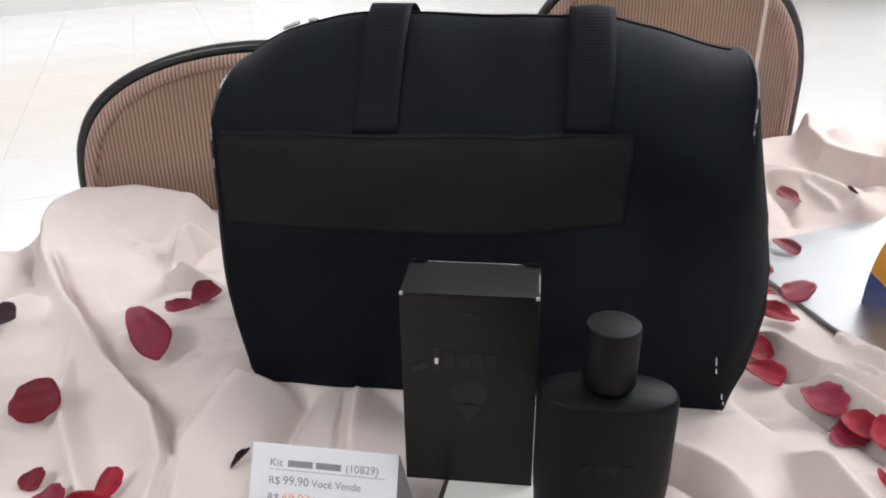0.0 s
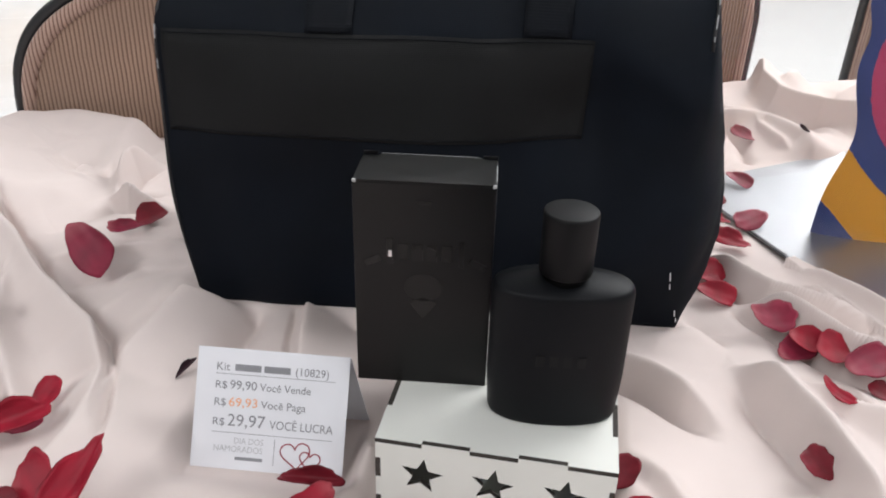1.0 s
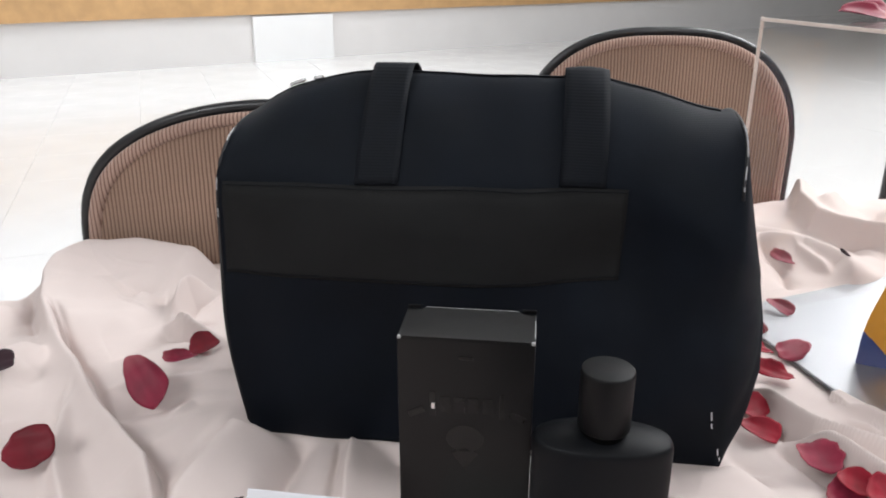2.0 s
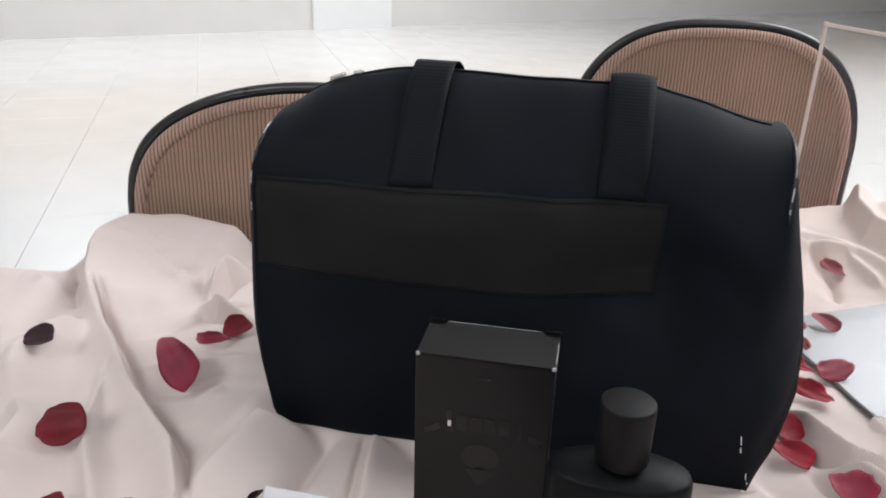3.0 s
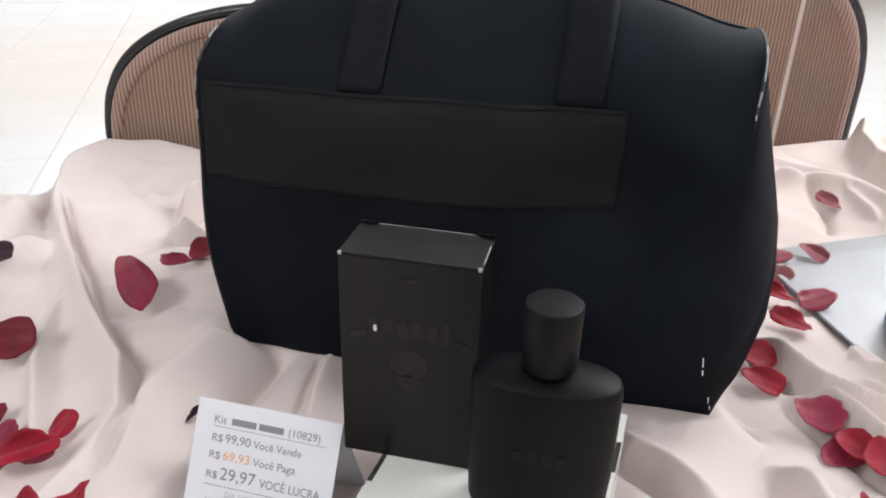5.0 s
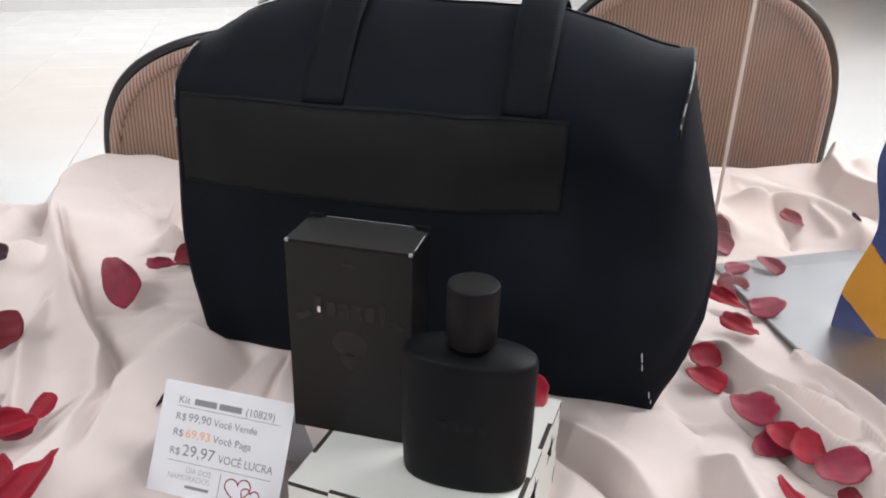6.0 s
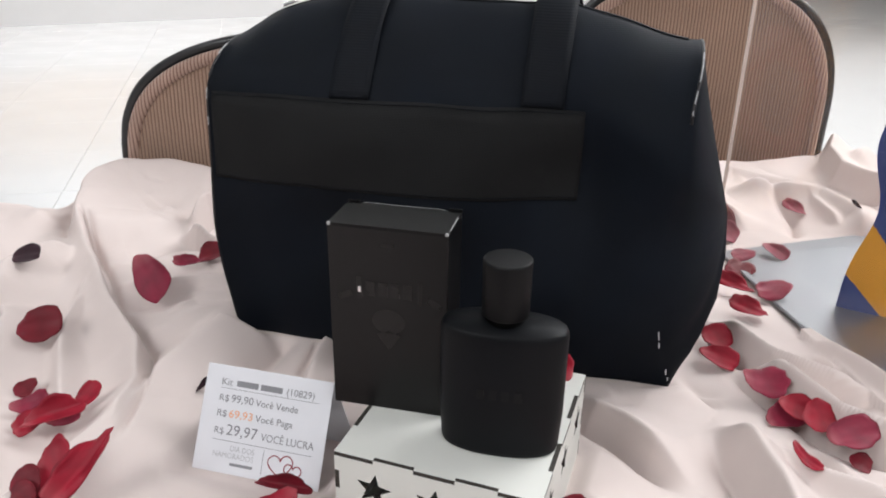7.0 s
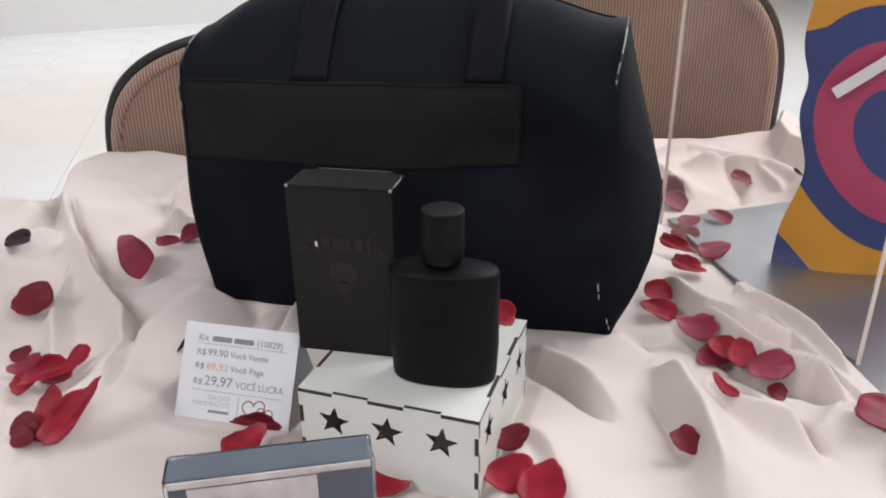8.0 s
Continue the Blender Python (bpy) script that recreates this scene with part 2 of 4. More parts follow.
def sheet_grid(rows, close_u=False):
    """A surface through rows of points."""
    bm = bmesh.new()
    vs = [[bm.verts.new(p) for p in r] for r in rows]
    m = len(vs[0])
    for i in range(len(vs) - 1):
        for k in range(m if close_u else m - 1):
            bm.faces.new((vs[i][k], vs[i][(k + 1) % m], vs[i + 1][(k + 1) % m], vs[i + 1][k]))
    return bm


def lathe(profile, sides=40, sx=1.0, sy=1.0, power=2.0):
    """Rings (radius, z) turned round z; sx, sy stretch them to an oval, a higher power squares it."""
    bm = bmesh.new()
    rings = []
    for r, z in profile:
        ring = []
        for k in range(sides):
            a = k * math.tau / sides
            c, s = math.cos(a), math.sin(a)
            ring.append(bm.verts.new((sx * r * math.copysign(abs(c) ** (2 / power), c), sy * r * math.copysign(abs(s) ** (2 / power), s), z)))
        rings.append(ring)
    for r, q in zip(rings, rings[1:]):
        for k in range(sides):
            bm.faces.new((r[k], r[(k + 1) % sides], q[(k + 1) % sides], q[k]))
    bm.faces.new(rings[0][::-1])
    bm.faces.new(rings[-1])
    return bm


def smooth_step(x):
    x = np.clip(x, 0, 1)
    return x * x * (3 - 2 * x)


# ---------------------------------------------------------------- the room
def room_slab(name, label, x0, x1, y0, y1, z0, z1, mat):
    bm = box(x1 - x0, y1 - y0, z1 - z0, ((x0 + x1) / 2, (y0 + y1) / 2, z0))
    bm.transform(ROOM)
    return tagged(link(name, bm, mat), label, name.split("_")[0], kind="structure")


room_slab("floor", "glossy white tiled floor", -9, 12, -16, 0.2, -0.1, -0.003, M_GROUT)
room_slab("ceiling", "plain white ceiling", -9, 12, -16, 0.2, 3.0, 3.1, M_WALL_WHITE)
room_slab("wall_north", "pale grey painted wall", -9, 12, 0, 0.2, 0, 3.0, M_WALL)
room_slab("wall_south", "white painted wall", -9, 12, -16.2, -16, 0, 3.0, M_WALL_WHITE)
room_slab("wall_east", "white painted wall", 12, 12.2, -16, 0.2, 0, 3.0, M_WALL_WHITE)
room_slab("wall_west", "white painted wall", -9.2, -9, -16, 0.2, 0, 3.0, M_WALL_WHITE)
# added white slab that imitates a bright reflection on the glossy floor
room_slab("pillar", "narrow white strip on the wall, standing in for a floor reflection", 0.0, 0.95, -0.06, 0, 0, 0.5, M_WALL_WHITE)
room_slab("trim", "light wood panel along the wall", -9, 12, -0.05, 0, 0.52, 1.4, M_WOOD)

# ---------------------------------------------------------------- table and cloth
TOP = 0.745
table = thing("table", pose(0, 0, 0), "long table hidden under a draped cloth", "table")
bm = bmesh.new()
quad = [(-0.72, 0.0), (0.25, -0.42), (1.45, 0.35), (1.0, 1.28), (0.2, 1.11), (-0.30, 0.96), (-0.42, 0.96), (-0.52, 0.78)]
low = [bm.verts.new((x, y, TOP - 0.07)) for x, y in quad]
high = [bm.verts.new((x, y, TOP - 0.035)) for x, y in quad]
bm.faces.new(low[::-1])
bm.faces.new(high)
for i in range(len(quad)):
    bm.faces.new((low[i], low[(i + 1) % len(quad)], high[(i + 1) % len(quad)], high[i]))
part("tabletop", bm, M_TABLE, table)
for lx, ly in ((-0.5, 0.1), (0.25, -0.3), (1.3, 0.4), (0.9, 1.15), (-0.35, 0.85)):
    part("leg", box(0.045, 0.045, TOP - 0.07, (lx, ly, 0), 0.004), M_TUBE, table)

# sheet of steel: corner and the ways of its two edges
SC = Vector((0.350, 0.824))
SE1 = Vector((math.cos(radians(25)), math.sin(radians(25))))
SE2 = Vector((math.cos(radians(-74.5)), math.sin(radians(-74.5))))
SHEET_Z = 0.757


def fold_height(X, Y, pts, h, wl, wr, fade=0.05):
    """A ridge along a line of points: wl and wr are its widths to the left and right of the way it runs."""
    best = np.full(X.shape, 9.0)
    side = np.zeros(X.shape)
    along = np.zeros(X.shape)
    total = sum(math.dist(a, b) for a, b in zip(pts, pts[1:]))
    run = 0
    for a, b in zip(pts, pts[1:]):
        dx, dy = b[0] - a[0], b[1] - a[1]
        ln = math.hypot(dx, dy)
        t = np.clip(((X - a[0]) * dx + (Y - a[1]) * dy) / ln ** 2, 0, 1)
        px, py = X - a[0] - t * dx, Y - a[1] - t * dy
        d = np.hypot(px, py)
        near = d < best
        best = np.where(near, d, best)
        side = np.where(near, np.sign(dx * py - dy * px), side)
        along = np.where(near, run + t * ln, along)
        run += ln
    w = np.where(side > 0, wl, wr)
    ends = smooth_step(along / fade + 0.15) * smooth_step((total - along) / fade + 0.15)
    crest = 0.0016 + 0.15 * w
    return h * np.exp(-(np.sqrt(best ** 2 + crest ** 2) - crest) / (0.58 * w)) * ends


FOLDS = [
    # mound behind the bag's end: steep on its outer side
    ([(-0.39, 0.70), (-0.436, 0.772), (-0.475, 0.852), (-0.486, 0.905), (-0.467, 0.948), (-0.40, 0.955), (-0.28, 0.925)], 0.024, 0.010, 0.10),
    ([(-0.46, 0.945), (-0.408, 0.905), (-0.335, 0.892)], 0.013, 0.03, 0.012),
    ([(-0.39, 0.865), (-0.325, 0.84)], -0.012, 0.02, 0.02),
    ([(-0.352, 0.683), (-0.326, 0.694), (-0.295, 0.735), (-0.26, 0.77)], -0.008, 0.025, 0.025),
    ([(-0.44, 0.80), (-0.37, 0.755), (-0.31, 0.76)], 0.007, 0.03, 0.03),
    ([(-0.31, 0.622), (-0.246, 0.638), (-0.16, 0.66)], 0.008, 0.022, 0.014),
    ([(-0.29, 0.578), (-0.26, 0.602), (-0.214, 0.609), (-0.15, 0.62)], -0.007, 0.02, 0.025),
    ([(-0.24, 0.50), (-0.21, 0.54), (-0.175, 0.60)], 0.006, 0.03, 0.03),
    # overlapping pouch with its sharp crease
    ([(-0.43, 0.765), (-0.381, 0.701), (-0.337, 0.648), (-0.302, 0.601), (-0.254, 0.546), (-0.209, 0.498), (-0.18, 0.44), (-0.165, 0.36)], 0.018, 0.0045, 0.035),
    ([(-0.335, 0.635), (-0.316, 0.569), (-0.301, 0.528), (-0.279, 0.488), (-0.248, 0.438), (-0.21, 0.38)], 0.013, 0.022, 0.010),
    ([(-0.30, 0.40), (-0.345, 0.47), (-0.355, 0.52), (-0.39, 0.56)], 0.014, 0.010, 0.040),
    ([(-0.38, 0.54), (-0.411, 0.603), (-0.412, 0.658), (-0.385, 0.705)], 0.022, 0.035, 0.04),
    ([(-0.68, 0.78), (-0.52, 0.79), (-0.46, 0.765)], 0.014, 0.03, 0.05),
    ([(-0.60, 0.66), (-0.50, 0.68), (-0.43, 0.70)], -0.010, 0.03, 0.03),
    ([(-0.62, 0.55), (-0.48, 0.60), (-0.41, 0.60)], 0.012, 0.03, 0.05),
    ([(-0.46, 0.36), (-0.36, 0.40), (-0.27, 0.36), (-0.2, 0.28)], 0.014, 0.03, 0.02),
    # in front of the bag
    ([(-0.143, 0.60), (-0.152, 0.53), (-0.166, 0.46), (-0.174, 0.40), (-0.185, 0.31), (-0.23, 0.15)], 0.017, 0.075, 0.026),
    ([(-0.092, 0.62), (-0.092, 0.53), (-0.105, 0.45)], -0.018, 0.018, 0.022),
    ([(-0.056, 0.62), (-0.048, 0.53), (-0.044, 0.45)], 0.012, 0.03, 0.006),
    ([(-0.02, 0.62), (-0.005, 0.50)], -0.010, 0.02, 0.02),
    ([(-0.2, 0.33), (-0.1, 0.2), (0.05, 0.12)], 0.012, 0.05, 0.04),
    ([(-0.01, 0.44), (0.012, 0.37), (-0.005, 0.31), (-0.03, 0.22)], 0.011, 0.012, 0.02),
    # folds by the bag's far end and rolls along the steel
    ([(0.181, 0.506), (0.194, 0.472), (0.213, 0.456), (0.236, 0.428), (0.261, 0.405)], 0.015, 0.030, 0.007),
    ([(0.215, 0.539), (0.246, 0.527), (0.271, 0.512), (0.294, 0.497)], 0.014, 0.005, 0.034),
    ([(0.292, 0.478), (0.305, 0.436), (0.313, 0.389), (0.315, 0.335), (0.317, 0.284)], 0.026, 0.034, 0.015),
    ([(0.325, 0.462), (0.336, 0.439), (0.348, 0.411), (0.381, 0.392), (0.396, 0.360)], 0.019, 0.006, 0.020),
    ([(0.396, 0.395), (0.412, 0.403), (0.429, 0.423), (0.459, 0.436)], 0.008, 0.012, 0.01),
    ([(0.352, 0.472), (0.366, 0.449), (0.376, 0.427), (0.386, 0.408)], 0.006, 0.01, 0.008),
    ([(0.326, 0.571), (0.346, 0.544), (0.364, 0.512), (0.382, 0.484), (0.401, 0.470), (0.422, 0.463), (0.442, 0.432)], 0.023, 0.012, 0.0075),
    ([(0.312, 0.648), (0.332, 0.605), (0.351, 0.570), (0.373, 0.549), (0.391, 0.538), (0.430, 0.537)], 0.019, 0.011, 0.0065),
    ([(0.394, 0.602), (0.405, 0.575), (0.423, 0.565)], 0.014, 0.007, 0.005),
    ([(0.394, 0.632), (0.409, 0.605), (0.424, 0.572), (0.440, 0.530), (0.447, 0.493), (0.454, 0.452)], 0.016, 0.006, 0.010),
    ([(0.270, 0.554), (0.290, 0.534), (0.308, 0.523)], -0.014, 0.012, 0.01),
    ([(0.411, 0.492), (0.419, 0.480), (0.423, 0.454)], -0.01, 0.01, 0.014),
    ([(0.182, 0.382), (0.201, 0.346), (0.211, 0.310), (0.217, 0.283)], 0.01, 0.02, 0.012),
    ([(0.42, 0.43), (0.45, 0.37), (0.53, 0.30)], 0.010, 0.014, 0.02),
    # folded tube beside the bag's near end
    ([(-0.298, 0.769), (-0.261, 0.738), (-0.239, 0.736), (-0.220, 0.736)], 0.022, 0.014, 0.004),
    ([(-0.291, 0.767), (-0.287, 0.820), (-0.276, 0.847), (-0.267, 0.862)], 0.026, 0.014, 0.007),
    ([(-0.299, 0.781), (-0.272, 0.780), (-0.239, 0.781)], -0.014, 0.004, 0.006),
    ([(-0.358, 0.805), (-0.347, 0.843), (-0.322, 0.849)], 0.014, 0.016, 0.022),
    ([(-0.325, 0.862), (-0.319, 0.825), (-0.316, 0.797)], -0.01, 0.01, 0.008),
    ([(-0.469, 0.914), (-0.406, 0.858), (-0.343, 0.800), (-0.299, 0.781)], 0.008, 0.022, 0.012),
    ([(-0.255, 0.651), (-0.224, 0.653), (-0.185, 0.658)], 0.006, 0.02, 0.004),
    ([(-0.227, 0.565), (-0.210, 0.610), (-0.173, 0.624)], 0.006, 0.018, 0.012),
    ([(-0.264, 0.748), (-0.243, 0.734), (-0.220, 0.733)], -0.009, 0.006, 0.006),
    # sharp creases
    ([(-0.43, 0.772), (-0.379, 0.706), (-0.334, 0.652), (-0.299, 0.605), (-0.251, 0.550), (-0.205, 0.501)], -0.010, 0.0040, 0.0030),
    ([(-0.325, 0.617), (-0.319, 0.569), (-0.305, 0.528), (-0.284, 0.488)], -0.006, 0.004, 0.008),
    ([(-0.41, 0.712), (-0.460, 0.782), (-0.497, 0.86)], -0.010, 0.008, 0.006),
    ([(0.53, 1.09), (0.57, 1.06), (0.64, 1.03)], -0.016, 0.008, 0.006),
    # heap behind the steel
    ([(0.437, 1.047), (0.472, 1.061), (0.500, 1.034), (0.516, 0.967), (0.522, 0.916)], 0.014, 0.03, 0.01),
    ([(0.455, 1.067), (0.467, 1.015), (0.472, 0.964), (0.457, 0.895)], -0.012, 0.01, 0.01),
    ([(0.564, 1.141), (0.583, 1.094), (0.602, 1.079)], 0.014, 0.02, 0.005),
    ([(0.542, 1.102), (0.562, 1.048), (0.582, 1.027)], -0.012, 0.008, 0.008),
    ([(0.396, 1.189), (0.424, 1.148), (0.442, 1.067)], 0.006, 0.03, 0.02),
    ([(0.62, 1.31), (0.580, 1.20), (0.573, 1.12), (0.612, 1.055), (0.70, 1.0), (0.80, 0.97)], 0.030, 0.060, 0.009),
    ([(0.60, 1.18), (0.645, 1.23), (0.66, 1.27)], 0.024, 0.04, 0.04),
    ([(0.73, 1.25), (0.70, 1.18), (0.685, 1.11)], -0.020, 0.02, 0.03),
    ([(0.76, 1.26), (0.80, 1.20), (0.90, 1.19)], 0.030, 0.04, 0.04),
    ([(0.40, 1.05), (0.473, 1.04), (0.52, 1.02), (0.545, 0.95), (0.54, 0.89)], 0.022, 0.05, 0.030),
    ([(0.36, 1.10), (0.42, 1.13), (0.50, 1.10), (0.57, 1.07)], 0.012, 0.03, 0.02),
    ([(0.30, 1.06), (0.36, 0.99), (0.40, 0.90)], 0.016, 0.03, 0.02),
    ([(0.60, 1.050), (0.592, 1.005)], -0.012, 0.010, 0.010),
    ([(0.62, 0.96), (0.70, 0.93), (0.8, 0.95)], 0.012, 0.02, 0.015),
]

# where a fold laps over, the cloth under its lip is drawn down into a narrow hollow
for pts, h, wl, wr in FOLDS[:]:
    w = min(wl, wr)
    if h < 0.010 or w > 0.0085 or pts[0][1] > 0.86:
        continue
    side, hollow = (-1 if wr < wl else 1), []
    for i, p in enumerate(pts):
        a, b = Vector(pts[max(0, i - 1)]), Vector(pts[min(len(pts) - 1, i + 1)])
        d = (b - a).normalized()
        hollow.append((p[0] - side * d.y * (0.005 + w), p[1] + side * d.x * (0.005 + w)))
    deep, wide = (1.0, 0.0075) if pts[0][0] > 0 else (0.4, 0.0035)
    FOLDS.append((hollow, -deep * h, wide, wide))
FOLDS.append(([(0.285, 0.470), (0.287, 0.432), (0.297, 0.385), (0.300, 0.330)], -0.012, 0.014, 0.012))

# small creases at random between the large folds
rnd = random.Random(11)
for _ in range(70):
    fx, fy, fa, fl = rnd.uniform(-0.65, 0.65), rnd.uniform(0.1, 1.2), rnd.uniform(0, math.pi), rnd.uniform(0.03, 0.075)
    bend = rnd.uniform(-0.5, 0.5)
    mid = (fx, fy)
    a0 = (fx - fl * math.cos(fa), fy - fl * math.sin(fa))
    a1 = (fx + fl * math.cos(fa + bend), fy + fl * math.sin(fa + bend))
    FOLDS.append(([a0, mid, a1], rnd.choice((-1, 1, 1)) * rnd.uniform(0.003, 0.0065), rnd.uniform(0.012, 0.03), rnd.uniform(0.012, 0.03)))


def cloth_height(X, Y):
    X, Y = np.asarray(X, float), np.asarray(Y, float)
    Z = np.full(X.shape, 0.7495)
    # long soft waves and a fine unevenness
    Z += 0.0022 * np.sin(23 * X + 11 * Y + 1.3 * np.sin(9 * Y)) + 0.0016 * np.sin(41 * Y - 17 * X + 1.7 * np.sin(13 * X))
    Z += 0.0007 * np.sin(90 * X + 30 * Y) * np.sin(70 * Y - 20 * X)
    Z += 0.0030 * np.abs(np.sin(13 * X - 19 * Y + 2.1 * np.sin(7 * X + 3) + 1.4 * np.sin(11 * Y))) * (0.5 + 0.5 * np.sin(8 * X + 5 * Y))
    # folds do not pile up: where two meet the higher one wins
    up, down = np.zeros(X.shape), np.zeros(X.shape)
    for pts, h, wl, wr in FOLDS:
        f = 1.45 * fold_height(X, Y, pts, h, wl, wr)
        up += np.clip(f, 0, None) ** 5
        down += np.clip(-f, 0, None) ** 3
    Z += up ** 0.2 - 0.85 * np.cbrt(down)
    # flat where heavy things press on it
    bagx, bagy = (X + 0.143) * 0.995 - (Y - 0.567) * 0.0988, (X + 0.143) * 0.0988 + (Y - 0.567) * 0.995
    press = smooth_step((bagx + 0.035) / 0.03) * smooth_step((0.42 - bagx) / 0.03) * smooth_step((bagy + 0.024) / 0.022) * smooth_step((0.2 - bagy) / 0.03)
    Z = Z * (1 - press) + 0.751 * press
    wx, wy = (X - 0.022) * 0.9806 - (Y - 0.320) * 0.196, (X - 0.022) * 0.196 + (Y - 0.320) * 0.9806
    press = smooth_step((wx + 0.012) / 0.02) * smooth_step((0.15 - wx) / 0.02) * smooth_step((wy + 0.012) / 0.02) * smooth_step((0.165 - wy) / 0.02)
    Z = Z * (1 - press) + 0.745 * press
    kx, ky = (X + 0.1005) * 0.9936 - (Y - 0.3665) * 0.1132, (X + 0.1005) * 0.1132 + (Y - 0.3665) * 0.9936
    press = smooth_step((kx + 0.02) / 0.02) * smooth_step((0.118 - kx) / 0.018) * smooth_step((ky + 0.03) / 0.025) * smooth_step((0.10 - ky) / 0.03)
    Z = Z * (1 - press) + 0.7485 * press
    # under the steel
    det = SE1.x * SE2.y - SE1.y * SE2.x
    a = ((X - SC.x) * SE2.y - (Y - SC.y) * SE2.x) / det
    b = (SE1.x * (Y - SC.y) - SE1.y * (X - SC.x)) / det
    # further on a roll of the cloth laps over the sheet's edge
    lap = np.interp(b, [0.17, 0.20, 0.25, 0.31, 0.38, 0.5], [0, 0.006, 0.018, 0.020, 0.012, 0.008])
    Z = np.where((b > 0.19) & (b < 0.5) & (a > -0.008) & (a < lap), np.maximum(Z, 0.7605), Z)
    under = smooth_step((a - lap + 0.003) / 0.014) * smooth_step((b + 0.002) / 0.03) * smooth_step((0.54 - b) / 0.03)
    return Z * (1 - under) + np.minimum(Z, 0.7475) * under


def hem(x):
    """Where the table's far edge lies, for each x."""
    return np.interp(x, [-1.2, -0.57, -0.503, -0.493, -0.478, -0.44, -0.3, -0.2, 0.2, 0.55, 0.9, 1.3], [0.80, 0.815, 0.824, 0.90, 0.953, 0.968, 0.955, 0.99, 1.15, 1.27, 1.31, 1.34])


NX, NY = 1000, 980
gx = np.interp(np.linspace(0, 1, NX), [0, 0.07, 0.42, 0.62, 0.93, 1], [-0.95, -0.62, -0.12, 0.22, 0.66, 0.95])
gt = np.linspace(-0.5, 1.0, NY)
GX, GT = np.meshgrid(gx, gt, indexing="ij")
far = hem(GX)
GY = np.where(GT < 0.8, GT / 0.8 * far, far + (GT - 0.8) * 1.7)
over = np.clip(GY - far, 0, None)
R = 0.02
GZ = cloth_height(GX, np.minimum(GY, far))
fall = over - R * (1 - np.exp(-over / R))
PY = np.minimum(GY, far) + R * (1 - np.exp(-over / R)) + 0.012 * np.sin(GX * 55) * np.clip(fall * 6, 0, 1)
PZ = GZ - fall
co = np.stack([GX, PY, PZ], -1).reshape(-1, 3)
idx = np.arange(NX * NY).reshape(NX, NY)
faces = np.stack([idx[:-1, :-1], idx[1:, :-1], idx[1:, 1:], idx[:-1, 1:]], -1).reshape(-1, 4)
me = bpy.data.meshes.new("tablecloth")
me.from_pydata(co.tolist(), [], faces.tolist())
me.polygons.foreach_set("use_smooth", [True] * len(me.polygons))
me.materials.append(M_CLOTH)
cloth = tagged(new("tablecloth", me), "pale pinkish beige tablecloth, rumpled in folds on a table", "tablecloth")

bm = bmesh.new()
s2 = [SC, SC + SE1 * 0.62, SC + SE1 * 0.62 + SE2 * 0.5, SC + SE2 * 0.5]
lo = [bm.verts.new((p.x, p.y, SHEET_Z - 0.004)) for p in s2]
hi = [bm.verts.new((p.x, p.y, SHEET_Z)) for p in s2]
bm.faces.new(lo)
bm.faces.new(hi[::-1])
for i in range(4):
    bm.faces.new((lo[i], hi[i], hi[(i + 1) % 4], lo[(i + 1) % 4])).material_index = 1
bmesh.ops.recalc_face_normals(bm, faces=bm.faces)
bmesh.ops.bevel(bm, geom=bm.edges[:], offset=0.001, segments=2, affect="EDGES")
tagged(link("steel_sheet", bm, [M_STEEL, M_STEEL_EDGE]), "brushed grey steel sheet lying on the cloth", "metal sheet")

# ---------------------------------------------------------------- chairs


def arch(cx, half, top, bottom, shrink=0.0, n=60, bow=(0.24, 2.7, 2.3)):
    """Outline of a chair back in x, z: straight sides that round over into a low arch."""
    pts = []
    hw, ht = half - shrink, (top - shrink)
    rise, square, crown = bow
    for i in range(n + 1):
        a = math.pi * i / n
        c, s = math.cos(a), math.sin(a)
        pts.append((cx - hw * math.copysign(abs(c) ** (2 / square), c), ht - rise + rise * abs(s) ** (2 / crown)))
    return [(pts[0][0], bottom)] + pts + [(pts[-1][0], bottom)]


